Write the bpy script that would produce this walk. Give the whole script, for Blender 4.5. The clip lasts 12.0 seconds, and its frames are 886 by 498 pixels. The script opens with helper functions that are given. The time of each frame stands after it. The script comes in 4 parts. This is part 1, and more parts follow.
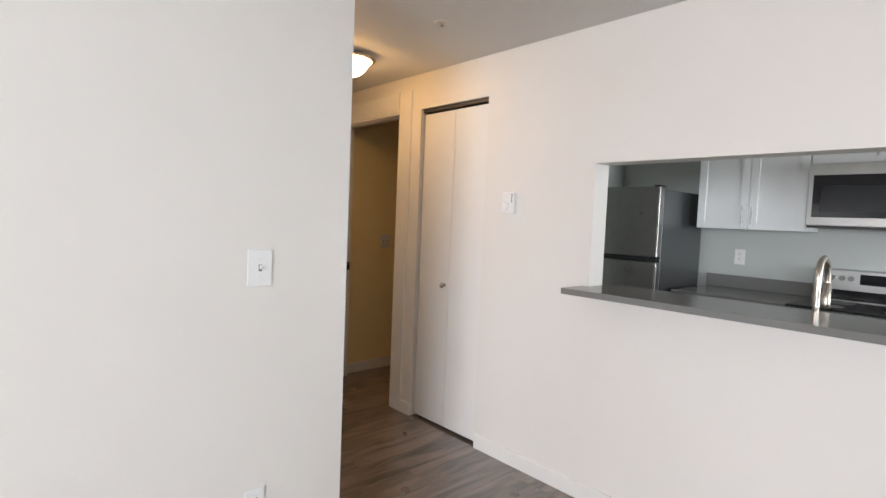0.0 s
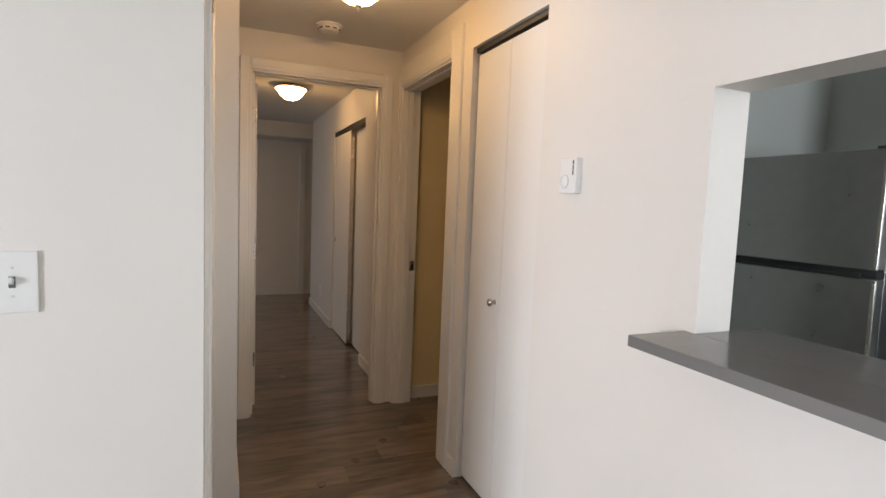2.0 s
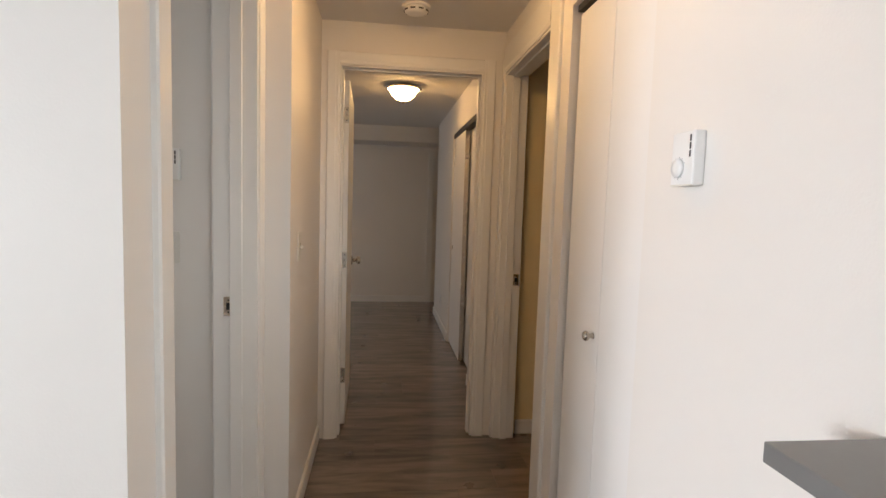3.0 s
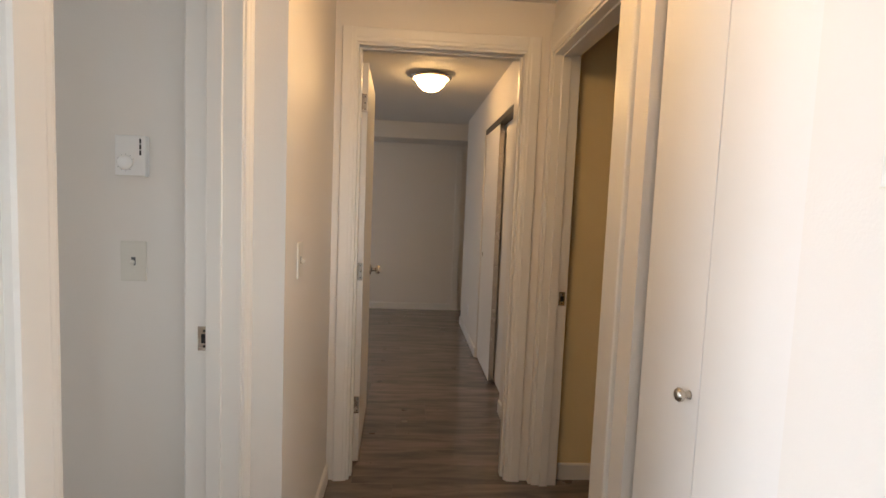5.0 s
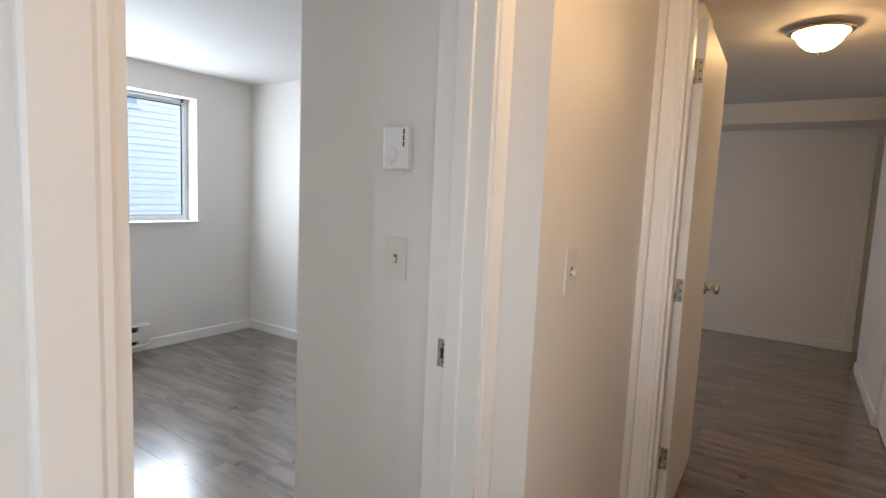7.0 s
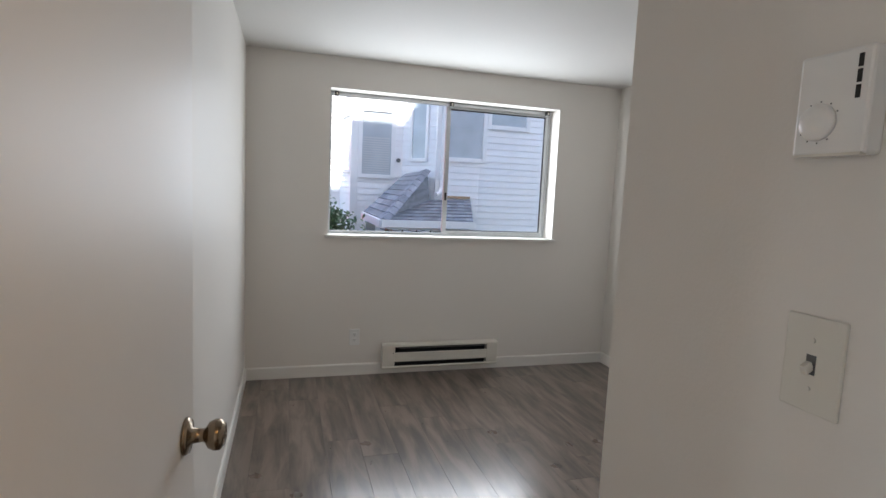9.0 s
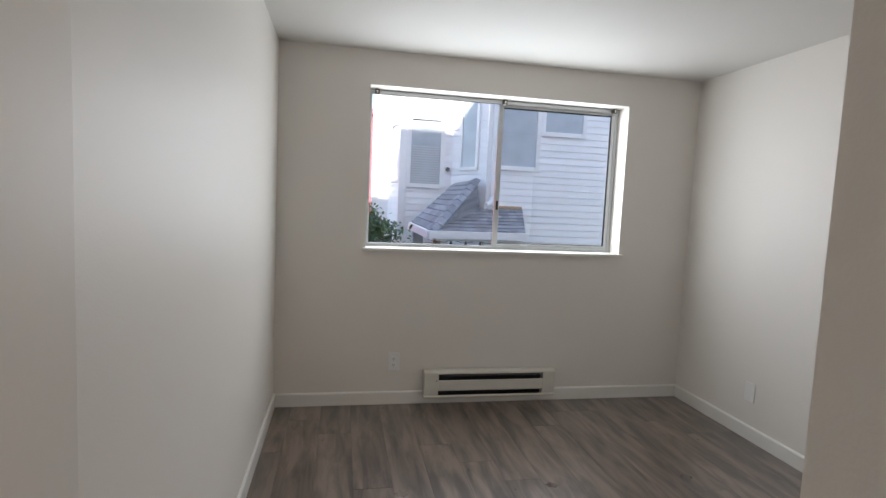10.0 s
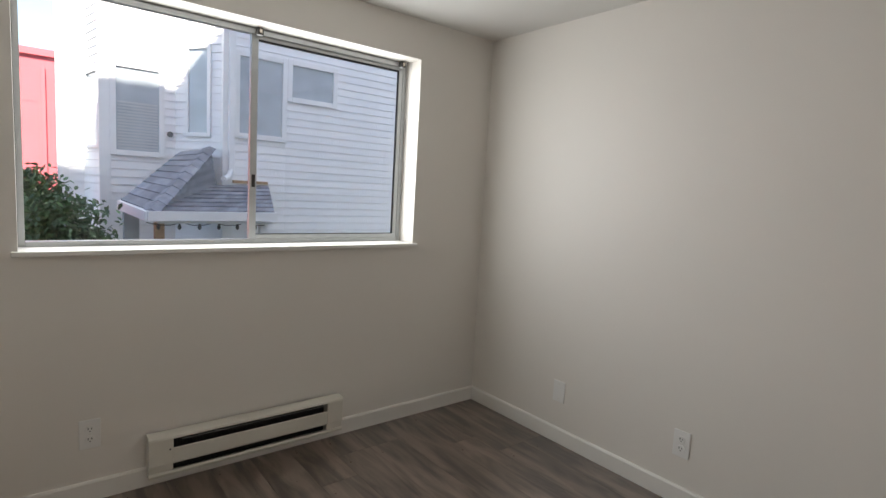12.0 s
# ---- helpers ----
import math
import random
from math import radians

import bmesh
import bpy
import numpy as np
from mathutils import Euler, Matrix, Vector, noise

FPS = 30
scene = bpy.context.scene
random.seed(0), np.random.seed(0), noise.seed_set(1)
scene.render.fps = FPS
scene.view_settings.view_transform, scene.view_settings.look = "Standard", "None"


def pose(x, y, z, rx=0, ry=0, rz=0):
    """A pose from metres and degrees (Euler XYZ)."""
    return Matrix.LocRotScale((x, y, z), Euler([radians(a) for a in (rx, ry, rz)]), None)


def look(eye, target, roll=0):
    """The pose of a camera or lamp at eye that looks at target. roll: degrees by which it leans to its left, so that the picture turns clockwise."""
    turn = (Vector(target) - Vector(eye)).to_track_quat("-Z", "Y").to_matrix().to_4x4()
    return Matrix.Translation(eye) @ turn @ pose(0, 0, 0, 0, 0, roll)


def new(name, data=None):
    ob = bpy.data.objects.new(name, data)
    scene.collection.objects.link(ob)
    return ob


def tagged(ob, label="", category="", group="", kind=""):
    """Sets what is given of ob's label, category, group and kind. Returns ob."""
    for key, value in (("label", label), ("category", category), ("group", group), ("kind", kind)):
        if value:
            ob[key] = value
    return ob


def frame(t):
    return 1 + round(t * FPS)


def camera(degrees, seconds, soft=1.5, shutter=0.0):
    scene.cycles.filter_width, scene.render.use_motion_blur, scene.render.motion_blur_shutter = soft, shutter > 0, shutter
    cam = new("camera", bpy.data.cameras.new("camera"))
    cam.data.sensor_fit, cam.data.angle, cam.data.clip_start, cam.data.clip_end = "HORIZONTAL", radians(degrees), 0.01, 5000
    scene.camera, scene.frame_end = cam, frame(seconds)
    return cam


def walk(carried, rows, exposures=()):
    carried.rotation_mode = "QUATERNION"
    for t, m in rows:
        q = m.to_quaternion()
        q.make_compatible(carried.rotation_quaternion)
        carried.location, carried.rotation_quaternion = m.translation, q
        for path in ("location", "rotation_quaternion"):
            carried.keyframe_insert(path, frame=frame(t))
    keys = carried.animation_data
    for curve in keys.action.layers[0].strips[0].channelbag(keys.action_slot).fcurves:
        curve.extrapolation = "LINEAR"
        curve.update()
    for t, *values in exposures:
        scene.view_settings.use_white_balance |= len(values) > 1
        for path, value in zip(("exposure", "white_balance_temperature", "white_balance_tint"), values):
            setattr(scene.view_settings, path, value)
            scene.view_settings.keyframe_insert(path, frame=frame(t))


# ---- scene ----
cam = camera(80.1, 12.0)
PATH = [
    (0, (-0.015, -0.033, 1.363), (1.322, 1.451, 1.248), 2.4),
    (0.5, (0.271, 0.063, 1.356), (1.527, 1.615, 1.233), 2.5),
    (1, (0.565, 0.224, 1.356), (1.707, 1.86, 1.219), 2.4),
    (1.5, (0.87, 0.338, 1.353), (1.837, 2.081, 1.19), 2.2),
    (2, (1.15, 0.457, 1.357), (1.932, 2.289, 1.186), 2.3),
    (2.5, (1.372, 0.665, 1.35), (1.918, 2.582, 1.183), 2.1),
    (3, (1.564, 0.826, 1.349), (1.797, 2.805, 1.184), 1.8),
    (3.2, (1.647, 0.877, 1.358), (1.758, 2.867, 1.195), 1.7),
    (4.8, (1.628, 1.222, 1.36), (1.679, 3.215, 1.202), 2.1),
    (5, (1.579, 1.286, 1.362), (1.718, 3.274, 1.197), 2.3),
    (5.5, (1.541, 1.4, 1.354), (1.729, 3.383, 1.177), 2.8),
    (6, (1.597, 1.499, 1.352), (1.451, 3.483, 1.155), 3.1),
    (6.5, (1.711, 1.613, 1.359), (1.057, 3.492, 1.152), 2.9),
    (7, (1.706, 1.736, 1.349), (0.603, 3.391, 1.14), 2.5),
    (7.5, (1.595, 1.898, 1.349), (0.148, 3.262, 1.143), 2.2),
    (7.7, (1.548, 1.945, 1.357), (-0.007, 3.186, 1.153), 2.0),
    (9.3, (1.133, 2.335, 1.337), (-0.801, 2.809, 1.149), 2.6),
    (9.5, (1.045, 2.36, 1.324), (-0.901, 2.79, 1.153), 2.5),
    (10, (0.832, 2.395, 1.332), (-1.123, 2.777, 1.157), 2.6),
    (10.5, (0.589, 2.451, 1.328), (-1.356, 2.888, 1.161), 2.6),
    (11, (0.389, 2.528, 1.324), (-1.502, 3.155, 1.14), 2.9),
    (11.5, (0.144, 2.566, 1.327), (-1.623, 3.48, 1.126), 3.0),
    (12, (-0.092, 2.567, 1.331), (-1.642, 3.812, 1.113), 3.2),
]
EXPOSURES = [(0, 1.92, 6600, 12), (1.5, 1.92, 6600, 12), (2.5, 2.08, 6550, 11), (3.2, 2.2, 6550, 11), (5.0, 2.42, 6500, 10), (6.0, 2.5, 6400, 10), (7.0, 2.5, 6050, 10),
             (7.5, 2.3, 6300, 10), (9.3, 1.75, 6550, 11), (10.5, 1.72, 6750, 11), (11.3, 1.55, 6850, 11), (12, 1.55, 7100, 11)]
walk(cam, [(t, look(eye, target, roll)) for t, eye, target, roll in PATH], EXPOSURES)

# ---- world, sun, window light, kitchen fill ----
world = bpy.data.worlds.new("World")
scene.world = world
world.use_nodes = True
wn = world.node_tree
sky = wn.nodes.new("ShaderNodeTexSky")
sky.sky_type = "NISHITA"
sky.sun_disc = False
sky.sun_elevation = radians(48)
sky.ozone_density = 3.0
sky.sun_rotation = radians(107)
wn.links.new(sky.outputs[0], wn.nodes["Background"].inputs[0])
wn.nodes["Background"].inputs[1].default_value = 0.15

sun = new("sun", bpy.data.lights.new("sun", "SUN"))
sun.data.energy = 4.8
sun.data.angle = radians(0.5)
sun.data.color = (1.0, 0.95, 0.88)
sun.matrix_world = look((20, -6, 23), (0, 0, 0))


def window_light(name, x, y, z, wide, high, watts, way=(1, 0, 0), spread=180):
    """Area lamp for sky light at a window; also makes the kitchen fill."""
    ob = new(name, bpy.data.lights.new(name, "AREA"))
    ob.data.shape, ob.data.size, ob.data.size_y = "RECTANGLE", wide, high
    ob.data.energy, ob.data.color = watts, (0.85, 0.93, 1.0)
    ob.matrix_world = look((x, y, z), (x + way[0], y + way[1], z + way[2]))
    ob.data.spread = radians(spread)
    return ob


window_light("window_sky_bedroom", -2.655, 3.425, 1.53, 1.68, 0.95, 7.6, (1, 0, -0.001))
# Added fill lamp, turned towards the cabinets to brighten the kitchen.
window_light("kitchen_fill_lamp", 3.2, -2.94, 1.5, 1.3, 1.1, 25, (0.38, 1, 0))
window_light("window_sky_far", -2.6, 6.7, 1.53, 1.1, 0.9, 3.4)
window_light("window_sky_living", -4.8, -1.5, 1.55, 2.0, 1.1, 40, (1, 0.42, -0.2), 130)


# ---- materials ----
def mat(name, color, rough=0.5, metal=0.0, var=0.06, scale=6.0, grain=0.0, gscale=120.0, emit=0.0, spread=0.0, island=False):
    """A surface with colour changes at two scales and fine relief."""
    m = bpy.data.materials.new(name)
    m.use_nodes = True
    t = m.node_tree
    b = t.nodes["Principled BSDF"]
    b.inputs["Roughness"].default_value = rough
    b.inputs["Metallic"].default_value = metal
    c = t.nodes.new("ShaderNodeTexCoord")
    n1 = t.nodes.new("ShaderNodeTexNoise")
    n1.inputs["Scale"].default_value, n1.inputs["Detail"].default_value = scale, 4
    n2 = t.nodes.new("ShaderNodeTexNoise")
    n2.inputs["Scale"].default_value, n2.inputs["Detail"].default_value = gscale, 2
    t.links.new(c.outputs["Object"], n1.inputs["Vector"])
    t.links.new(c.outputs["Object"], n2.inputs["Vector"])
    ramp = t.nodes.new("ShaderNodeMapRange")
    ramp.inputs["From Min"].default_value, ramp.inputs["From Max"].default_value = 0.3, 0.7
    ramp.inputs["To Min"].default_value, ramp.inputs["To Max"].default_value = 1 - var, 1 + var
    t.links.new(n1.outputs["Fac"], ramp.inputs["Value"])
    hsv = t.nodes.new("ShaderNodeHueSaturation")
    hsv.inputs["Color"].default_value = (*color, 1)
    t.links.new(ramp.outputs[0], hsv.inputs["Value"])
    if spread:
        if island:
            src = t.nodes.new("ShaderNodeNewGeometry").outputs["Random Per Island"]
        else:
            src = t.nodes.new("ShaderNodeObjectInfo").outputs["Random"]
        r2 = t.nodes.new("ShaderNodeMapRange")
        r2.inputs["To Min"].default_value, r2.inputs["To Max"].default_value = 1 - spread, 1 + spread
        t.links.new(src, r2.inputs["Value"])
        mul = t.nodes.new("ShaderNodeMath")
        mul.operation = "MULTIPLY"
        t.links.new(ramp.outputs[0], mul.inputs[0])
        t.links.new(r2.outputs[0], mul.inputs[1])
        t.links.new(mul.outputs[0], hsv.inputs["Value"])
    t.links.new(hsv.outputs[0], b.inputs["Base Color"])
    rr = t.nodes.new("ShaderNodeMapRange")
    rr.inputs["To Min"].default_value, rr.inputs["To Max"].default_value = max(rough - 0.06, 0.02), min(rough + 0.06, 1)
    t.links.new(n1.outputs["Fac"], rr.inputs["Value"])
    t.links.new(rr.outputs[0], b.inputs["Roughness"])
    if grain:
        bump = t.nodes.new("ShaderNodeBump")
        bump.inputs["Strength"].default_value, bump.inputs["Distance"].default_value = grain, 0.002
        t.links.new(n2.outputs["Fac"], bump.inputs["Height"])
        t.links.new(bump.outputs[0], b.inputs["Normal"])
    if emit:
        b.inputs["Emission Color"].default_value = (*color, 1)
        b.inputs["Emission Strength"].default_value = emit
    return m


def glass_mat():
    m = bpy.data.materials.new("window_glass")
    m.use_nodes = True
    b = m.node_tree.nodes["Principled BSDF"]
    b.inputs["Base Color"].default_value = (0.97, 0.99, 1, 1)
    b.inputs["Roughness"].default_value = 0.0
    b.inputs["IOR"].default_value = 1.45
    b.inputs["Transmission Weight"].default_value = 1.0
    return m


def plank_mat():
    """Grey-brown vinyl plank: streaks along x, knots, a shade of its own for each plank."""
    m = mat("vinyl_plank", (0.2, 0.165, 0.14), rough=0.29, grain=0.06, gscale=90)
    t = m.node_tree
    b = t.nodes["Principled BSDF"]
    c = t.nodes.new("ShaderNodeTexCoord")
    info = t.nodes.new("ShaderNodeObjectInfo")
    shift = t.nodes.new("ShaderNodeVectorMath")
    shift.operation = "MULTIPLY_ADD"
    shift.inputs[1].default_value = (37, 19, 5)
    comb = t.nodes.new("ShaderNodeCombineXYZ")
    for i in range(3):
        t.links.new(info.outputs["Random"], comb.inputs[i])
    t.links.new(comb.outputs[0], shift.inputs[0])
    t.links.new(c.outputs["Object"], shift.inputs[2])
    mp = t.nodes.new("ShaderNodeMapping")
    mp.inputs["Scale"].default_value = (1.0, 6.0, 1)
    t.links.new(shift.outputs[0], mp.inputs["Vector"])
    n = t.nodes.new("ShaderNodeTexNoise")
    n.inputs["Scale"].default_value, n.inputs["Detail"].default_value = 2.4, 8
    n.inputs["Roughness"].default_value, n.inputs["Distortion"].default_value = 0.55, 0.5
    t.links.new(mp.outputs[0], n.inputs["Vector"])
    mp2 = t.nodes.new("ShaderNodeMapping")
    mp2.inputs["Scale"].default_value = (4, 110, 1)
    t.links.new(shift.outputs[0], mp2.inputs["Vector"])
    fine = t.nodes.new("ShaderNodeTexNoise")
    fine.inputs["Scale"].default_value, fine.inputs["Detail"].default_value = 2.0, 4
    t.links.new(mp2.outputs[0], fine.inputs["Vector"])
    ramp = t.nodes.new("ShaderNodeValToRGB")
    e = ramp.color_ramp.elements
    e[0].position, e[0].color = 0.37, (0.058, 0.041, 0.033, 1)
    e[1].position, e[1].color = 0.63, (0.205, 0.155, 0.126, 1)
    mid = ramp.color_ramp.elements.new(0.5)
    mid.color = (0.135, 0.097, 0.077, 1)
    t.links.new(n.outputs["Fac"], ramp.inputs[0])
    hsv = t.nodes.new("ShaderNodeHueSaturation")
    t.links.new(ramp.outputs[0], hsv.inputs["Color"])
    val = t.nodes.new("ShaderNodeMapRange")
    val.inputs["To Min"].default_value, val.inputs["To Max"].default_value = 0.88, 1.1
    t.links.new(info.outputs["Random"], val.inputs["Value"])
    f2 = t.nodes.new("ShaderNodeMapRange")
    f2.inputs["To Min"].default_value, f2.inputs["To Max"].default_value = 0.9, 1.1
    t.links.new(fine.outputs["Fac"], f2.inputs["Value"])
    mul = t.nodes.new("ShaderNodeMath")
    mul.operation = "MULTIPLY"
    t.links.new(val.outputs[0], mul.inputs[0])
    t.links.new(f2.outputs[0], mul.inputs[1])
    t.links.new(mul.outputs[0], hsv.inputs["Value"])
    t.links.new(hsv.outputs[0], b.inputs["Base Color"])
    b.inputs["Specular IOR Level"].default_value = 0.8
    b.inputs["Coat Weight"].default_value, b.inputs["Coat Roughness"].default_value, b.inputs["Coat IOR"].default_value = 0.8, 0.17, 1.6
    return m


PAINT = mat("wall_paint", (0.79, 0.75, 0.7), 0.5, var=0.012, scale=1.3, grain=0.14, gscale=170)
# Cream paint pushed yellower and brighter to carry the bathroom's warm light.
CREAM = mat("bath_paint_warmed", (0.84, 0.68, 0.39), 0.45, var=0.015, scale=1.4, grain=0.12, gscale=170)
CEIL = mat("ceiling_paint", (0.74, 0.72, 0.69), 0.7, var=0.02, scale=1.5, grain=0.2, gscale=110)
TRIM = mat("trim_paint", (0.8, 0.775, 0.735), 0.33, var=0.015, scale=4)
DOORP = mat("door_paint", (0.8, 0.775, 0.745), 0.48, var=0.015, scale=3, grain=0.04, gscale=90)
PLANK = plank_mat()
SLAB = mat("subfloor", (0.16, 0.135, 0.115), 0.6)
PLATE = mat("plastic_white", (0.82, 0.81, 0.79), 0.3, var=0.01)
PLATEC = mat("plastic_ivory", (0.72, 0.69, 0.62), 0.35, var=0.02)
DARK = mat("black_void", (0.012, 0.012, 0.012), 0.6)
DARKM = mat("dark_track", (0.035, 0.033, 0.03), 0.5)
NICKEL = mat("satin_nickel", (0.55, 0.5, 0.44), 0.26, 1.0, var=0.06, scale=30)
BRONZE = mat("aged_bronze", (0.3, 0.235, 0.17), 0.25, 1.0, var=0.1, scale=40)
STEEL = mat("brushed_steel", (0.3, 0.3, 0.29), 0.3, 1.0, var=0.04, scale=14, grain=0.05, gscale=300)
# Lighter copy of the brushed steel; white reflections go into its base colour.
STEELB = mat("steel_with_glare", (0.6, 0.6, 0.585), 0.32, 0.9, var=0.03, scale=14, grain=0.04, gscale=300)
STEELD = mat("dark_steel", (0.16, 0.165, 0.17), 0.36, 0.85, var=0.04, scale=9)
GREYTOP = mat("quartz_grey", (0.19, 0.183, 0.175), 0.2, var=0.02, scale=25, grain=0.01)
CABW = mat("cabinet_white", (0.82, 0.83, 0.82), 0.3, var=0.01)
# Grey-green copy of the wall paint, darkened to hold the kitchen's shade.
KWALL = mat("kitchen_paint_shaded", (0.5, 0.52, 0.49), 0.5, var=0.015, scale=1.3, grain=0.14, gscale=170)
MWIN = mat("oven_window", (0.02, 0.021, 0.023), 0.2)
BLACKG = mat("black_glass", (0.012, 0.012, 0.014), 0.06)
ALU = mat("window_aluminium", (0.55, 0.57, 0.58), 0.4, 0.35, var=0.05, scale=20)
GLASS = glass_mat()
ALAB = mat("alabaster_lit", (1.0, 0.59, 0.23), 0.4, var=0.05, emit=7.2)
HEATER = mat("heater_enamel", (0.7, 0.67, 0.6), 0.35, var=0.03, scale=8)
FIN = mat("heater_fin", (0.05, 0.05, 0.055), 0.4, 0.7)


# ---- builders ----
def bx(bm, x0, x1, y0, y1, z0, z1, bev=0.0):
    """Adds a box between the given limits, its edges rounded by bev."""
    r = bmesh.ops.create_cube(bm, size=1.0)
    vs = r["verts"]
    for v in vs:
        v.co = Vector(((x0 + x1) / 2 + v.co.x * (x1 - x0), (y0 + y1) / 2 + v.co.y * (y1 - y0), (z0 + z1) / 2 + v.co.z * (z1 - z0)))
    if bev:
        es = list({e for v in vs for e in v.link_edges})
        bmesh.ops.bevel(bm, geom=es, offset=bev, segments=2, affect="EDGES", profile=0.5)
    return bm


def box(*a, **k):
    return bx(bmesh.new(), *a, **k)


def lathe(bm, profile, seg=32, m=None):
    """Turns (radius, height) pairs round z and puts the result at m."""
    rings = []
    for r, z in profile:
        ring = []
        for i in range(seg):
            a = 2 * math.pi * i / seg
            v = Vector((r * math.cos(a), r * math.sin(a), z))
            ring.append(bm.verts.new(m @ v if m else v))
        rings.append(ring)
    for a, b in zip(rings, rings[1:]):
        for i in range(seg):
            f = bm.faces.new((a[i], a[(i + 1) % seg], b[(i + 1) % seg], b[i]))
            f.smooth = True
    bm.faces.new(list(reversed(rings[0])))
    bm.faces.new(rings[-1])
    return bm


def prism(bm, profile, axis, a, b):
    """Extrudes a closed outline of 3D points from a to b along an axis."""
    k = "xyz".index(axis)
    ends = []
    for d in (a, b):
        ring = []
        for p in profile:
            q = Vector(p)
            q[k] = d
            ring.append(bm.verts.new(q))
        ends.append(ring)
    n = len(profile)
    for i in range(n):
        bm.faces.new((ends[0][i], ends[0][(i + 1) % n], ends[1][(i + 1) % n], ends[1][i]))
    bm.faces.new(list(reversed(ends[0])))
    bm.faces.new(ends[1])
    return bm


def base_of(ob):
    p = Vector((0, 0, 0))
    while ob:
        p += ob.location
        ob = ob.parent
    return p


def mesh_of(name, bm, material, origin=(0, 0, 0)):
    bmesh.ops.translate(bm, verts=bm.verts, vec=-Vector(origin))
    bmesh.ops.recalc_face_normals(bm, faces=bm.faces)
    me = bpy.data.meshes.new(name)
    bm.to_mesh(me)
    bm.free()
    me.materials.append(material)
    return me


def part(name, bm, material, parent, label="", local=False):
    ob = new(name, mesh_of(name, bm, material, (0, 0, 0) if local else base_of(parent)))
    ob.parent = parent
    return tagged(ob, label)


def thing(name, label, category, loc=(0, 0, 0), rz=0.0, group="", kind=""):
    ob = new(name)
    ob.location = loc
    ob.rotation_euler = (0, 0, radians(rz))
    ob.empty_display_size = 0.05
    return tagged(ob, label, category, group, kind)


def piece(name, bm, material, label, category, kind="structure", at=(0, 0, 0)):
    ob = new(name, mesh_of(name, bm, material, at))
    ob.location = at
    return tagged(ob, label, category, kind=kind)


def wall(name, x0, x1, y0, y1, z1, label, holes=(), material=None):
    """A wall along its longer side; holes are (from, to, bottom, top)."""
    bm = bmesh.new()
    along_x = x1 - x0 > y1 - y0
    a, end = (x0, x1) if along_x else (y0, y1)

    def seg(p, q, lo, hi):
        if q - p > 1e-4 and hi - lo > 1e-4:
            if along_x:
                bx(bm, p, q, y0, y1, lo, hi)
            else:
                bx(bm, x0, x1, p, q, lo, hi)
    for p, q, lo, hi in sorted(holes):
        seg(a, p, 0, z1)
        seg(p, q, 0, lo)
        seg(p, q, hi, z1)
        a = q
    seg(a, end, 0, z1)
    bmesh.ops.remove_doubles(bm, verts=bm.verts, dist=1e-5)
    return piece(name, bm, material or PAINT, label, "wall")


# ---- structure ----
EAST, LEFT, JOG, HALL = 2.235, 1.224, 1.117, 2.32
FACE, VEST = 1.8, 2.893  # south face of the bedroom wall, wall with the second thermostat
BED = 2.25
wall("wall_east", EAST, EAST + 0.12, -1.2, 7.31, HALL, "off-white painted wall with kitchen pass-through and doorways",
     [(-0.75, 1.39, 1.045, 1.66), (2.12, 2.735, 0, 2.085), (2.96, 3.765, 0, 2.095), (4.69, 5.93, 0, 2.03)])
wall("wall_living", -5.0, JOG, FACE, 2.005, HALL, "off-white painted wall between living room and bedroom")
wall("wall_bedroom_door", JOG - 0.15, JOG, 2.005, 2.856, HALL, "off-white hall wall around the bedroom doorway", [(2.005, 2.809, 0, 2.075)])
bm = box(JOG - 0.15, LEFT, 2.856, 3.795, 0, HALL)
piece("wall_hall_jog", bm, PAINT, "off-white hall wall stepping forward beside the bedroom door", "wall")
wall("wall_vestibule", 0.37, JOG - 0.15, VEST, 3.04, HALL, "off-white wall beside the bedroom entry")
wall("wall_bedroom_inner", 0.37, 0.48, 3.04, 4.83, HALL, "off-white inner wall of the bedroom")
wall("wall_bedroom_north", -2.53, 1.235, 4.83, 4.95, HALL, "off-white bedroom side wall lit by the window")
wall("wall_hall_end", LEFT, EAST, 3.795, 3.915, HALL, "off-white wall at the end of the hall", [(1.315, 2.12, 0, 2.1)])
wall("wall_west", -2.75, -2.53, 2.005, 8.34, HALL, "off-white outer wall with windows",
     [(2.55, 4.3, 1.025, 2.04), (6.1, 7.3, 1.025, 2.04)])
wall("wall_far_side", 1.115, 1.235, 3.915, 4.83, HALL, "off-white wall behind the open far bedroom door")
wall("wall_north", -2.53, 4.64, 8.065, 8.34, HALL, "pale grey-white far bedroom wall")
wall("wall_west_living", -5.12, -5.0, -3.3, 2.005, HALL, "off-white living room wall with a wide window", [(-2.5, 0.3, 0.05, 2.1)])
# The opening in this unseen wall is added to go with the kitchen fill.
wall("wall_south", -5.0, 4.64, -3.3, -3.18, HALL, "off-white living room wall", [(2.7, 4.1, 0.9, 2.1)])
wall("wall_kitchen_back", 4.52, 4.64, -3.18, 8.065, HALL, "grey-green kitchen wall with shade mixed into its colour", material=KWALL)
wall("wall_kitchen_north", 2.355, 4.52, 2.53, 2.65, HALL, "grey kitchen wall behind the refrigerator, darkened for shade", material=KWALL)
wall("wall_closet_back", 2.95, 3.0, 2.06, 2.53, HALL, "white closet wall")
wall("wall_closet_side", 2.355, 3.0, 2.01, 2.06, HALL, "white closet wall")
wall("wall_bath_north", 2.355, 4.52, 3.815, 3.93, HALL, "cream bathroom wall with warm light mixed into its colour", material=CREAM)
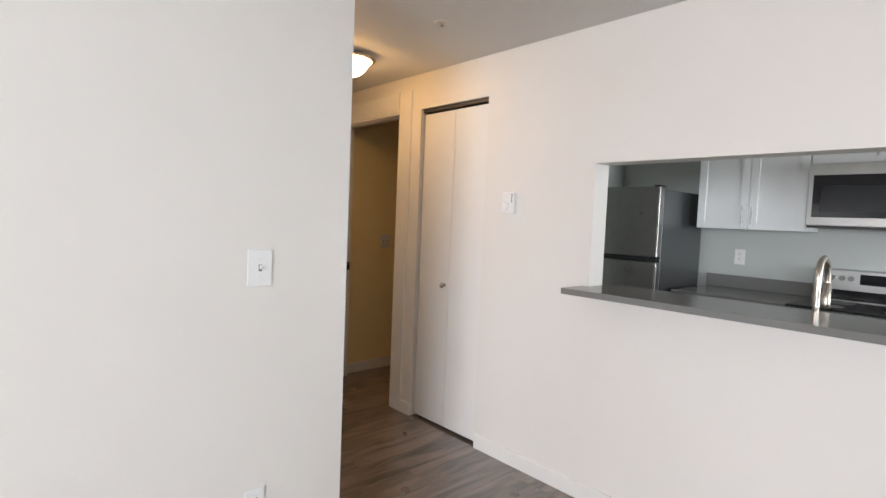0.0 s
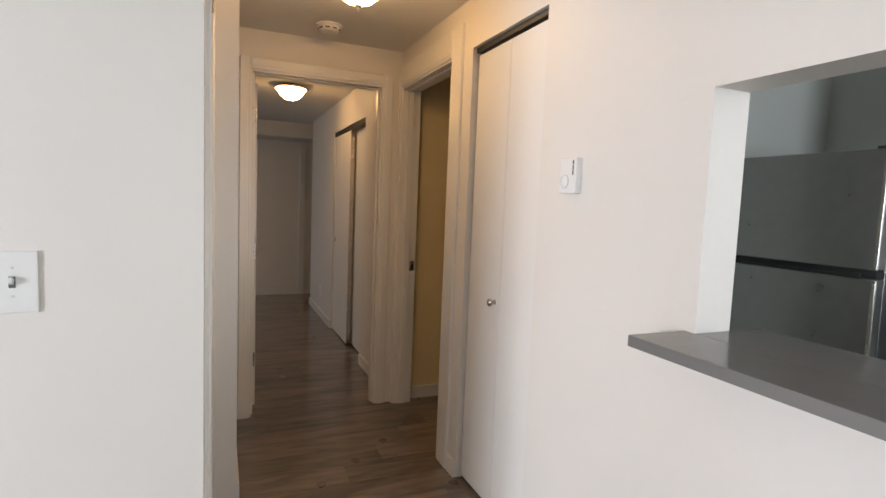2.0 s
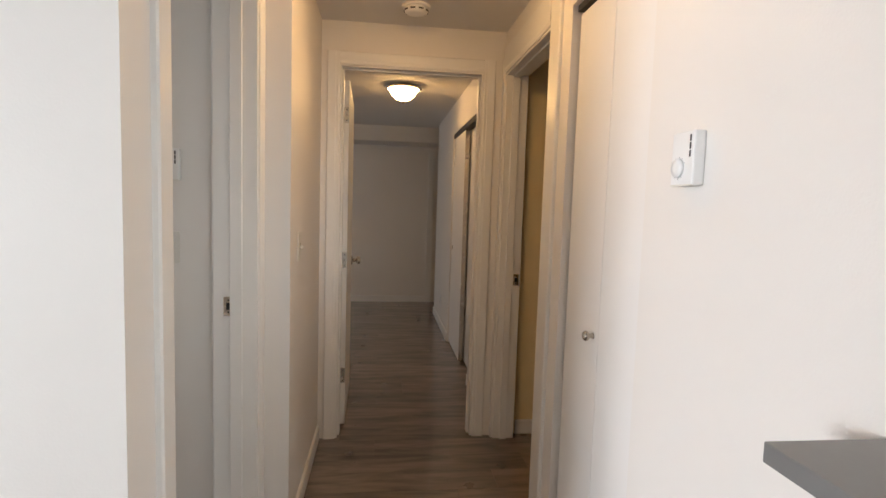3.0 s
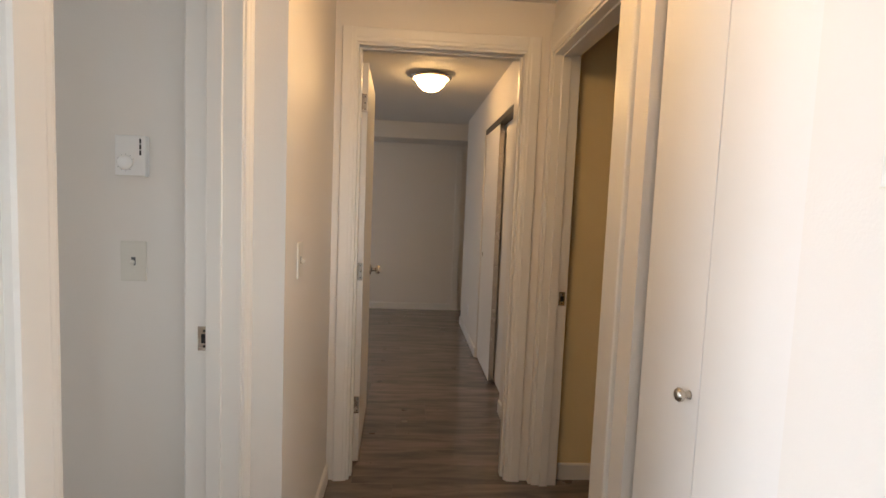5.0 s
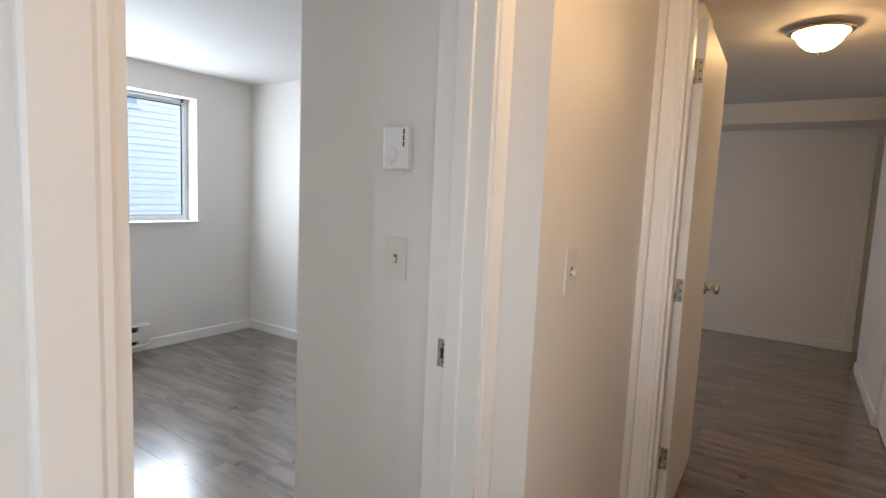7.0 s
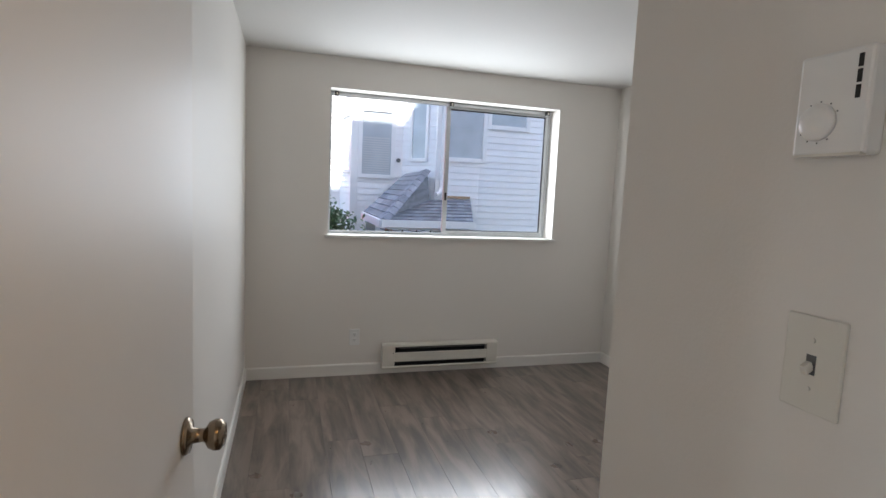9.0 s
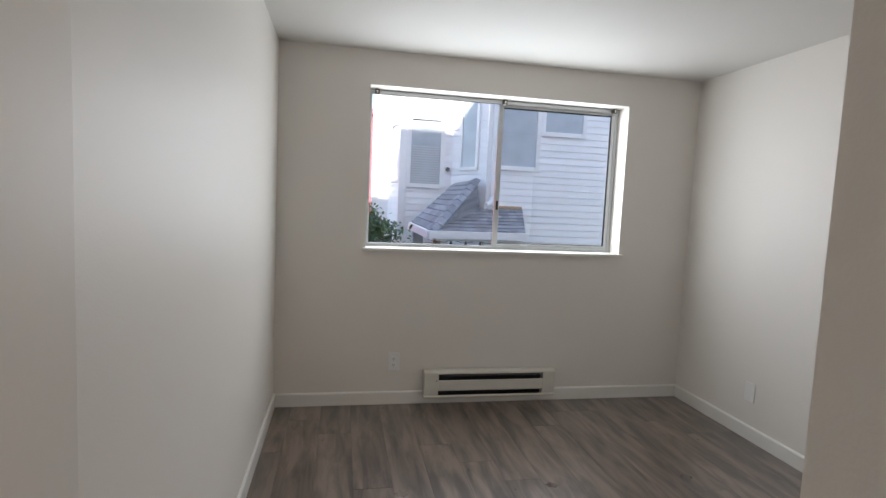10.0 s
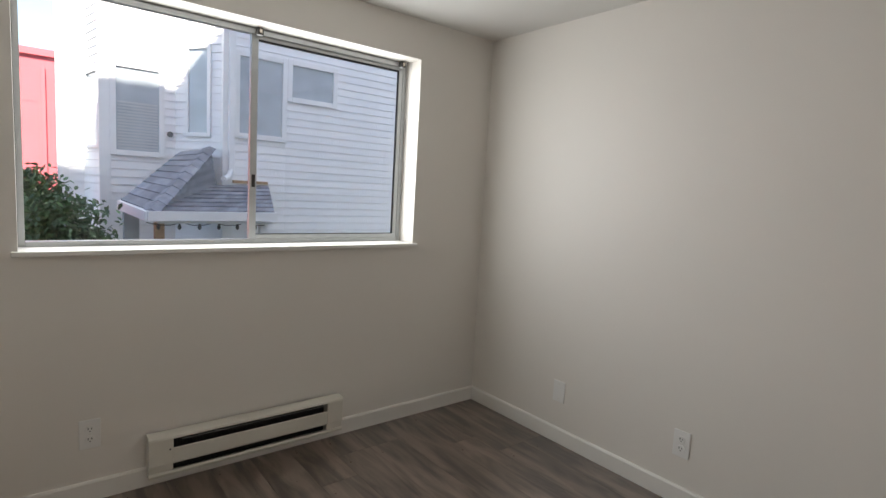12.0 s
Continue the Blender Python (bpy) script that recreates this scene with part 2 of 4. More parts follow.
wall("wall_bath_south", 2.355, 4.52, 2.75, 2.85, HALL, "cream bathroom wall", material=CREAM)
wall("wall_closet_far", 2.95, 3.05, 3.93, 7.2, HALL, "white closet back wall")
wall("wall_niche", 2.355, 4.52, 7.2, 7.31, HALL, "white wall beside the far bedroom closet")
bm = box(-5.0, 4.52, -3.18, 2.005, HALL, HALL + 0.12)
bx(bm, JOG - 0.15, 4.52, 2.005, 8.065, HALL, HALL + 0.12)
bx(bm, -2.53, JOG - 0.15, 4.95, 8.065, HALL, HALL + 0.12)
piece("ceiling", bm, CEIL, "flat off-white painted ceiling", "ceiling")
bm = box(-2.53, 0.37, 2.005, 4.83, BED, HALL + 0.12)
bx(bm, 0.37, JOG - 0.15, 2.005, VEST, BED, HALL + 0.12)
bx(bm, 0.48, JOG - 0.15, 3.04, 4.83, BED, HALL + 0.12)
piece("ceiling_bedroom", bm, CEIL, "flat white painted bedroom ceiling", "ceiling")
piece("soffit", box(-2.53, 4.52, 7.55, 8.065, 2.13, HALL), PAINT, "boxed painted soffit across the far bedroom", "soffit")
fl = box(-2.53, 4.64, -3.18, 8.34, -0.16, -0.006)
bx(fl, -5.0, -2.53, -3.18, 1.9, -0.16, -0.006)
floor = piece("floor", fl, SLAB, "grey-brown wood-look vinyl plank floor", "floor")


# ---- skirting ----
def skirting(name, axis, fixed, out, a, b, high=0.085, thick=0.013):
    """A baseboard run with an eased top edge; out is the side it stands proud to."""
    f, o = fixed, fixed + out * thick
    if axis == "y":
        prof = [(f, 0, 0.001), (o, 0, 0.001), (o, 0, high - 0.008), (o - out * 0.005, 0, high), (f, 0, high)]
    else:
        prof = [(0, f, 0.001), (0, o, 0.001), (0, o, high - 0.008), (0, o - out * 0.005, high), (0, f, high)]
    return piece(name, prism(bmesh.new(), prof, axis, a, b), TRIM, "white painted baseboard along the wall", "baseboard")


for ax, fx, out, a, b in (("y", EAST, -1, -1.2, 2.105), ("y", EAST, -1, 2.737, 2.83), ("y", EAST, -1, 3.915, 4.675), ("y", EAST, -1, 5.945, 7.31),
                          ("x", FACE, -1, -5.0, JOG), ("y", JOG, 1, FACE - 0.013, 1.92), ("y", LEFT, 1, 2.856, 3.78), ("x", 2.005, 1, -2.53, 0.967),
                          ("y", -2.53, 1, 2.005, 4.83), ("x", 4.83, -1, -2.53, 0.37), ("y", 0.37, -1, VEST, 4.83),
                          ("x", VEST, -1, 0.37, 0.88), ("x", 8.065, -1, -2.53, 2.24), ("x", 3.815, -1, 2.38, 4.5), ("x", 7.31, 1, 2.235, 3.0)):
    skirting("baseboard", ax, fx, out, a, b)


# ---- doors ----
def casing(parent, axis, face, out, a, b, top, wide=0.085, sides="ab"):
    """Moulded casing round an opening a..b in a wall whose face is given."""
    steps = [(0, 0.008), (0.006, 0.011), (0.016, 0.0115), (0.022, 0.014), (wide - 0.012, 0.0155), (wide - 0.004, 0.0155), (wide, 0.011)]

    def leg(edge, way):
        pts = [(edge, face)] + [(edge + way * s, face + out * d) for s, d in steps] + [(edge + way * wide, face)]
        prof = [((q, p, 0) if axis == "y" else (p, q, 0)) for p, q in pts]
        part("casing", prism(bmesh.new(), prof, "z", 0.001, top + wide), TRIM, parent)
    if "a" in sides:
        leg(a, -1)
    if "b" in sides:
        leg(b, 1)
    pts = [(top, face)] + [(top + s, face + out * d) for s, d in steps] + [(top + wide, face)]
    prof = [((q, 0, p) if axis == "y" else (0, q, p)) for p, q in pts]
    part("head_casing", prism(bmesh.new(), prof, axis, a, b), TRIM, parent)


def jambs(parent, axis, f0, f1, a, b, top, stop0, stop1, thick=0.018):
    """Lining of an opening between wall faces f0 and f1, with stops."""
    def bb(p0, p1, q0, q1, z0, z1):
        return box(q0, q1, p0, p1, z0, z1, bev=0.002) if axis == "y" else box(p0, p1, q0, q1, z0, z1, bev=0.002)
    part("jamb", bb(a, a + thick, f0 - 0.002, f1 + 0.002, 0.001, top), TRIM, parent)
    part("jamb", bb(b - thick, b, f0 - 0.002, f1 + 0.002, 0.001, top), TRIM, parent)
    part("head_jamb", bb(a + thick, b - thick, f0 - 0.002, f1 + 0.002, top - thick, top), TRIM, parent)
    part("stop", bb(a + thick, a + thick + 0.011, stop0, stop1, 0.001, top - thick), TRIM, parent)
    part("stop", bb(b - thick - 0.011, b - thick, stop0, stop1, 0.001, top - thick), TRIM, parent)
    part("head_stop", bb(a + thick + 0.011, b - thick - 0.011, stop0, stop1, top - thick - 0.011, top - thick), TRIM, parent)


def knob(parent, m, material, label):
    """A round door knob with its rose, along +z of m."""
    k = part("knob", lathe(bmesh.new(), [(0.0325, 0), (0.033, 0.004), (0.029, 0.009), (0.014, 0.012), (0.0115, 0.03), (0.013, 0.034), (0.023, 0.04), (0.0275, 0.05), (0.0265, 0.06), (0.019, 0.067), (0.006, 0.0695)], 32, m), material, parent, label, local=True)
    return k


def hinge(parent, x, y, z, local=False):
    """A butt hinge leaf pair with its knuckle."""
    bm = box(x - 0.002, x + 0.03, y - 0.003, y, z - 0.045, z + 0.045, bev=0.001)
    lathe(bm, [(0.006, -0.046), (0.006, 0.046)], 12, Matrix.Translation((x, y - 0.004, z)))
    h = part("hinge", bm, NICKEL, parent, "satin nickel butt hinge", local)
    for dz in (-0.03, 0.0, 0.03):
        part("screw", lathe(bmesh.new(), [(0.004, 0), (0.0035, 0.001)], 10, Matrix.Translation((x + 0.02, y - 0.003, z + dz)) @ pose(0, 0, 0, 90)), DARKM, h, local=local)
    return h


def strike(parent, x0, x1, y0, y1, z0, z1, cx, cy, axis):
    """A strike plate with its dark latch hole."""
    s = part("strike_plate", box(x0, x1, y0, y1, z0, z1, bev=0.0008), NICKEL, parent, "nickel strike plate")
    zc = (z0 + z1) / 2
    part("latch_hole", box(cx - 0.008, cx + 0.008, cy - 0.0015, cy + 0.0015, zc - 0.013, zc + 0.013), DARK, s)
    for dz in (-0.022, 0.022):
        part("screw", box(cx - 0.003, cx + 0.003, cy - 0.0015, cy + 0.0015, zc + dz - 0.003, zc + dz + 0.003), DARKM, s)


# bedroom door, standing open against the side wall
d1 = thing("door_1", "white bedroom doorway with moulded casing and open slab door", "door", (JOG - 0.075, 2.41, 0), kind="structure")
jambs(d1, "y", JOG - 0.15, JOG, 1.998, 2.809, 2.075, JOG - 0.092, JOG - 0.05)
casing(d1, "y", JOG, 1, 2.0, 2.803, 2.069, wide=0.08, sides="a")
casing(d1, "y", JOG, 1, 2.803 - 0.8, 2.803, 2.069, wide=0.051, sides="b")
casing(d1, "y", JOG - 0.15, -1, 2.006, 2.803, 2.069, sides="b")
strike(d1, JOG - 0.116, JOG - 0.088, 2.789, 2.7915, 0.925, 0.995, JOG - 0.098, 2.7885, "x")
leaf = new("door_leaf", mesh_of("door_leaf", box(-0.765, 0, -0.0175, 0.0175, 0.01, 2.045, bev=0.002), DOORP))
leaf.parent = d1
leaf.location = (JOG - 0.155 - (JOG - 0.075), 2.05 - 2.41, 0)
leaf.rotation_euler = (0, 0, radians(-3.5))
tagged(leaf, "smooth white painted slab door")
knob(leaf, pose(-0.7, 0.0175, 0.9, -90), BRONZE, "aged bronze round knob")
part("latch_plate", box(-0.767, -0.7645, -0.012, 0.012, 0.905, 0.965), BRONZE, leaf, local=True)
for z in (0.2, 1.02, 1.86):
    h = part("hinge", lathe(bmesh.new(), [(0.006, z - 0.045), (0.006, z + 0.045)], 12, Matrix.Translation((0.006, -0.012, 0))), NICKEL, leaf, local=True)

# far bedroom door, standing open
d2 = thing("door_2", "white far bedroom doorway with slab door swung open", "door", (1.72, 3.855, 0), kind="structure")
jambs(d2, "x", 3.795, 3.915, 1.315, 2.12, 2.1, 3.83, 3.875)
casing(d2, "x", 3.795, -1, 1.321, 2.114, 2.094, wide=0.065)
casing(d2, "x", 3.915, 1, 1.321, 2.114, 2.094, sides="b")
leaf2 = new("door_leaf", mesh_of("door_leaf", box(0, 0.035, 0.0, 0.765, 0.012, 2.045, bev=0.002), DOORP))
leaf2.parent = d2
leaf2.location = (1.33 - 1.72, 3.962 - 3.855, 0)
leaf2.rotation_euler = (0, 0, radians(1.2))
tagged(leaf2, "smooth white slab door seen edge-on")
knob(leaf2, pose(0.035, 0.7, 0.935, 0, 90), NICKEL, "satin nickel round knob")
for z in (0.315, 1.01, 1.85):
    hinge(leaf2, 0.002, 0.0, z, local=True)

# bathroom doorway
d3 = thing("door_3", "white bathroom doorway with moulded casing", "door", (2.295, 3.38, 0), kind="structure")
jambs(d3, "y", EAST, EAST + 0.12, 2.96, 3.765, 2.095, EAST + 0.035, EAST + 0.075)
casing(d3, "y", EAST, -1, 2.966, 3.759, 2.089, wide=0.135, sides="a")
bm = box(EAST - 0.016, EAST, 3.759, 3.793, 0.001, 2.17, bev=0.003)
part("casing", bm, TRIM, d3)
strike(d3, EAST + 0.082, EAST + 0.112, 3.7445, 3.747, 0.905, 0.97, EAST + 0.098, 3.744, "x")

# closet with a bifold door
d4 = thing("closet_door", "white flush bifold closet door with small round knob", "closet door", (EAST + 0.03, 2.43, 0), kind="structure")
part("door_panel", box(EAST + 0.03, EAST + 0.058, 2.43, 2.727, 0.015, 2.05, bev=0.0015), DOORP, d4)
part("door_panel", box(EAST + 0.03, EAST + 0.058, 2.124, 2.427, 0.015, 2.05, bev=0.0015), DOORP, d4)
tr = part("track", box(EAST + 0.02, EAST + 0.07, 2.121, 2.734, 2.062, 2.0845), DARKM, d4, "dark metal overhead track")
part("pivot", lathe(bmesh.new(), [(0.006, 2.049), (0.006, 2.064)], 10, Matrix.Translation((EAST + 0.044, 2.7, 0))), NICKEL, d4)
part("knob", lathe(bmesh.new(), [(0.011, 0), (0.008, 0.006), (0.008, 0.013), (0.016, 0.02), (0.0175, 0.027), (0.013, 0.033), (0.004, 0.035)], 24, pose(EAST + 0.03, 2.468, 0.935, 0, -90)), NICKEL, d4, "small polished nickel knob")

# far bedroom closet with sliding panels
d5 = thing("closet_door", "white sliding closet doors standing partly apart", "closet door", (EAST + 0.05, 5.3, 0), kind="structure")
part("door_panel", box(EAST + 0.012, EAST + 0.04, 5.24, 5.926, 0.012, 1.985, bev=0.0015), DOORP, d5)
part("door_panel", box(EAST + 0.06, EAST + 0.088, 4.694, 5.4, 0.012, 1.985, bev=0.0015), DOORP, d5)
part("track", box(EAST + 0.005, EAST + 0.1, 4.691, 5.929, 1.99, 2.0295), DARKM, d5)
part("edge_trim", box(EAST + 0.01, EAST + 0.045, 5.228, 5.239, 0.012, 1.985), NICKEL, d5)
part("finger_pull", lathe(bmesh.new(), [(0.02, 0), (0.02, 0.003), (0.014, 0.0035)], 20, pose(EAST + 0.012, 5.85, 0.95, 0, -90)), NICKEL, d5)
d6 = thing("door_4", "white door casing in the far bedroom corner", "door", (2.22, 8.055, 0), kind="structure")
part("casing", box(2.18, 2.26, 8.046, 8.064, 0.001, 2.06, bev=0.003), TRIM, d6)


# ---- bedroom window ----
def slider_window(name, label, y0, y1, z0, z1, mid, detail=True, wx=0.0):
    """A two-light aluminium sliding window set in the west wall's reveal."""
    w = thing(name, label, "window", (-2.69 + wx, (y0 + y1) / 2, z0), kind="structure")
    x0, x1 = -2.725 + wx, -2.67 + wx
    fr = 0.022
    part("window_frame", box(x0, x1, y0, y0 + fr, z0, z1, bev=0.002), ALU, w)
    part("window_frame", box(x0, x1, y1 - fr, y1, z0, z1, bev=0.002), ALU, w)
    part("window_frame", box(x0, x1, y0 + fr, y1 - fr, z1 - fr, z1, bev=0.002), ALU, w)
    part("window_frame", box(x0, x1, y0 + fr, y1 - fr, z0, z0 + fr, bev=0.002), ALU, w)
    part("track_rail", box(x1, x1 + 0.012, y0 + fr, y1 - fr, z1 - 0.03, z1 - 0.008, bev=0.001), ALU, w)
    part("meeting_stile", box(x0 + 0.004, x0 + 0.024, mid - 0.015, mid + 0.02, z0 + fr, z1 - fr, bev=0.002), ALU, w)
    sash = part("sash", box(x1 - 0.026, x1 - 0.004, mid - 0.022, mid + 0.012, z0 + fr, z1 - fr, bev=0.002), ALU, w, "sliding aluminium sash with dark gasket")
    part("sash_rail", box(x1 - 0.026, x1 - 0.004, mid + 0.012, y1 - fr, z1 - fr - 0.024, z1 - fr, bev=0.002), ALU, sash)
    part("sash_rail", box(x1 - 0.026, x1 - 0.004, mid + 0.012, y1 - fr, z0 + fr, z0 + fr + 0.022, bev=0.002), ALU, sash)
    part("sash_stile", box(x1 - 0.026, x1 - 0.004, y1 - fr - 0.024, y1 - fr, z0 + fr + 0.022, z1 - fr - 0.024, bev=0.002), ALU, sash)
    ga = box(x1 - 0.018, x1 - 0.008, mid + 0.012, y1 - fr - 0.024, z1 - fr - 0.032, z1 - fr - 0.024)
    bx(ga, x1 - 0.018, x1 - 0.008, y1 - fr - 0.03, y1 - fr - 0.024, z0 + fr + 0.022, z1 - fr - 0.032)
    bx(ga, x1 - 0.018, x1 - 0.008, mid + 0.012, y1 - fr - 0.03, z0 + fr + 0.022, z0 + fr + 0.026)
    part("gasket", ga, DARK, sash)
    for a, b, xx in ((y0 + fr, mid - 0.015, x0 + 0.012), (mid + 0.012, y1 - fr - 0.024, x1 - 0.016)):
        p = part("pane", box(xx, xx + 0.003, a, b, z0 + fr, z1 - fr), GLASS, w)
        p.visible_shadow = False
    for y in (y0 + 0.05, mid + 0.005, y1 - 0.05) if detail else ():
        c = part("blind_bracket", box(x1 + 0.0125, x1 + 0.042, y - 0.014, y + 0.014, z1 - 0.036, z1 - 0.004, bev=0.003), DARKM, w, "small dark blind bracket")
        part("clip", box(x1 + 0.042, x1 + 0.046, y - 0.006, y + 0.006, z1 - 0.03, z1 - 0.012), NICKEL, c)
    if detail:
        part("latch", box(x1 - 0.004, x1 + 0.006, mid - 0.012, mid + 0.002, 1.3, 1.36, bev=0.002), DARKM, w)
    part("window_sill", box(x1, -2.505 + wx, y0 - 0.02, y1 + 0.02, z0 - 0.016, z0 + 0.003, bev=0.003), TRIM, w, "thin white painted sill")
    return w


slider_window("window_1", "aluminium sliding window with white reveal and sill", 2.55, 4.3, 1.025, 2.04, 3.447)
slider_window("window_2", "aluminium sliding window of the far bedroom", 6.1, 7.3, 1.025, 2.04, 6.7, False)
slider_window("window_3", "wide glazed patio window of the living room", -2.5, 0.3, 0.05, 2.1, -1.1, False, -2.39)


# Unseen window, made up to house the kitchen fill lamp.
kw = thing("kitchen_fill_window", "added white-framed window on the unseen kitchen end wall", "window", (3.4, -3.24, 0.9), kind="structure")
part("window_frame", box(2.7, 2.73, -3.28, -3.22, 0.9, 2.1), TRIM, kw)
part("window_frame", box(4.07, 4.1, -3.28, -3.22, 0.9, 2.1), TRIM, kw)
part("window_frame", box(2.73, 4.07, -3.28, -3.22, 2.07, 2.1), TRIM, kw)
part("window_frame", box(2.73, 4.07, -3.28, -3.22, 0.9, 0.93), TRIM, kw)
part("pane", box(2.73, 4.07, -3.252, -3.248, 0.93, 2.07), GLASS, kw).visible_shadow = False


# ---- small fixtures ----
def on_wall(name, label, category, x, y, z, rz, group=""):
    """A thing fixed to a wall; its local +y points into the wall, x to the right."""
    return thing(name, label, category, (x, y, z), rz, group)


def switch(x, y, z, rz, wide=0.078, high=0.12, gangs=1, material=None, tilt=1):
    s = on_wall("light_switch", "plastic toggle light switch on the painted wall", "light switch", x, y, z, rz)
    pl = part("cover_plate", box(-wide / 2, wide / 2, -0.006, 0, -high / 2, high / 2, bev=0.002), material or PLATE, s, local=True)
    for g in range(gangs):
        cx = (g - (gangs - 1) / 2) * 0.045
        # Dark steel on the slot paints in the toggle's shadow.
        part("slot", box(cx - 0.006, cx + 0.006, -0.0068, -0.006, -0.012, 0.012), STEELD, pl, local=True)
        bm = box(cx - 0.004, cx + 0.004, -0.02, -0.0068, -0.006, 0.006, bev=0.0015)
        bmesh.ops.rotate(bm, verts=bm.verts, cent=(cx, -0.006, 0), matrix=Matrix.Rotation(radians(28 * tilt), 3, "X"))
        part("toggle", bm, material or PLATE, s, local=True)
        for dz in (-0.03, 0.03):
            part("screw", lathe(bmesh.new(), [(0.003, 0), (0.0028, 0.0012)], 10, pose(cx, -0.006, dz, 90)), PLATEC, pl, local=True)
    return s


def outlet(x, y, z, rz, label="white duplex power outlet low on the wall"):
    s = on_wall("power_outlet", label, "power outlet", x, y, z, rz, "wall outlets")
    pl = part("cover_plate", box(-0.037, 0.037, -0.006, 0, -0.06, 0.06, bev=0.002), PLATE, s, local=True)
    for dz in (-0.021, 0.021):
        f = part("socket", lathe(bmesh.new(), [(0.0165, 0), (0.016, 0.0025)], 24, pose(0, -0.006, dz, 90)), PLATE, pl, local=True)
        for dx, hh in ((-0.006, 0.0045), (0.006, 0.0035)):
            part("slot", box(dx - 0.0014, dx + 0.0014, -0.0092, -0.0084, dz + 0.003 - hh, dz + 0.003 + hh), DARK, f, local=True)
        part("slot", box(-0.002, 0.002, -0.0092, -0.0084, dz - 0.01, dz - 0.006), DARK, f, local=True)
    part("screw", lathe(bmesh.new(), [(0.0025, 0), (0.0022, 0.001)], 10, pose(0, -0.006, 0, 90)), PLATEC, pl, local=True)
    return s


def thermostat(x, y, z, rz):
    s = on_wall("thermostat", "white plastic wall thermostat with round dial", "thermostat", x, y, z, rz, "wall thermostats")
    part("body", box(-0.0425, 0.0425, -0.027, 0, -0.058, 0.058, bev=0.004), PLATE, s, local=True)
    part("dial", lathe(bmesh.new(), [(0.021, 0), (0.021, 0.004), (0.0195, 0.0065), (0.008, 0.007)], 36, pose(-0.012, -0.027, -0.02, 90)), PLATE, s, "white round dial", local=True)
    for i in range(10):
        a = math.pi * (0.15 + 0.17 * i)
        px, pz = -0.012 + 0.0235 * math.cos(a), -0.02 + 0.0235 * math.sin(a)
        part("tick", box(px - 0.0008, px + 0.0008, -0.0275, -0.0268, pz - 0.0008, pz + 0.0008), STEELD, s, local=True)
    for i in range(3):
        part("vent_slot", box(0.0265, 0.0315, -0.0278, -0.0268, 0.002 + i * 0.0165, 0.016 + i * 0.0165), DARK, s, local=True)
    part("lower_lip", box(-0.04, 0.04, -0.0285, -0.02, -0.059, -0.056), PLATEC, s, local=True)
    return s


switch(0.757, FACE, 1.16, 0, 0.089, 0.13, tilt=-1)
outlet(0.755, FACE, 0.288, 0, "white duplex power outlet below the switch")
thermostat(EAST, 1.915, 1.466, -90)
thermostat(0.782, VEST, 1.468, 0)
switch(0.779, VEST, 1.162, 0, 0.074, 0.118, material=PLATEC)
switch(LEFT, 3.06, 1.162, 90, 0.074, 0.118, material=PLATEC)
switch(2.75, 3.815, 1.14, 0, 0.115, 0.118, 2, material=PLATEC)
switch(EAST, 4.3, 1.15, -90, 0.074, 0.118, material=PLATEC)
outlet(-2.53, 2.757, 0.283, 90)
outlet(-1.143, 4.83, 0.277, 0)
outlet(EAST, 6.6, 0.3, -90, "white power outlet in the far bedroom")
cv = on_wall("blank_plate", "blank white cover plate low on the wall", "wall plate", -1.83, 4.83, 0.285, 0)
part("plate", box(-0.037, 0.037, -0.006, 0, -0.058, 0.058, bev=0.002), PLATE, cv, local=True)
for dz in (-0.042, 0.042):
    part("screw", lathe(bmesh.new(), [(0.003, 0), (0.0028, 0.0012)], 10, pose(0, -0.006, dz, 90)), PLATEC, cv, local=True)

# smoke alarm, sprinkler cover
sm = thing("smoke_detector", "round white smoke detector on the hall ceiling", "smoke detector", (1.71, 3.5, HALL))
part("base", lathe(bmesh.new(), [(0.068, -0.012), (0.07, -0.001)], 40), PLATE, sm, local=True)
part("body", lathe(bmesh.new(), [(0.03, -0.04), (0.048, -0.038), (0.058, -0.03), (0.06, -0.0125)], 40), PLATE, sm, local=True)
for i in range(9):
    a = 2 * math.pi * i / 9
    bm = box(-0.012, 0.012, -0.002, 0.002, -0.031, -0.025)
    bmesh.ops.transform(bm, verts=bm.verts, matrix=Matrix.Rotation(a, 4, "Z") @ Matrix.Translation((0, 0.0585, 0)))
    part("vent_slot", bm, DARK, sm, local=True)
sp = thing("ceiling_plate", "small round sprinkler cover on the ceiling", "sprinkler", (1.71, 1.96, HALL))
part("escutcheon", lathe(bmesh.new(), [(0.03, -0.004), (0.036, -0.001)], 28), PLATEC, sp, local=True)
part("head", lathe(bmesh.new(), [(0.006, -0.02), (0.012, -0.018), (0.008, -0.004)], 16), NICKEL, sp, local=True)


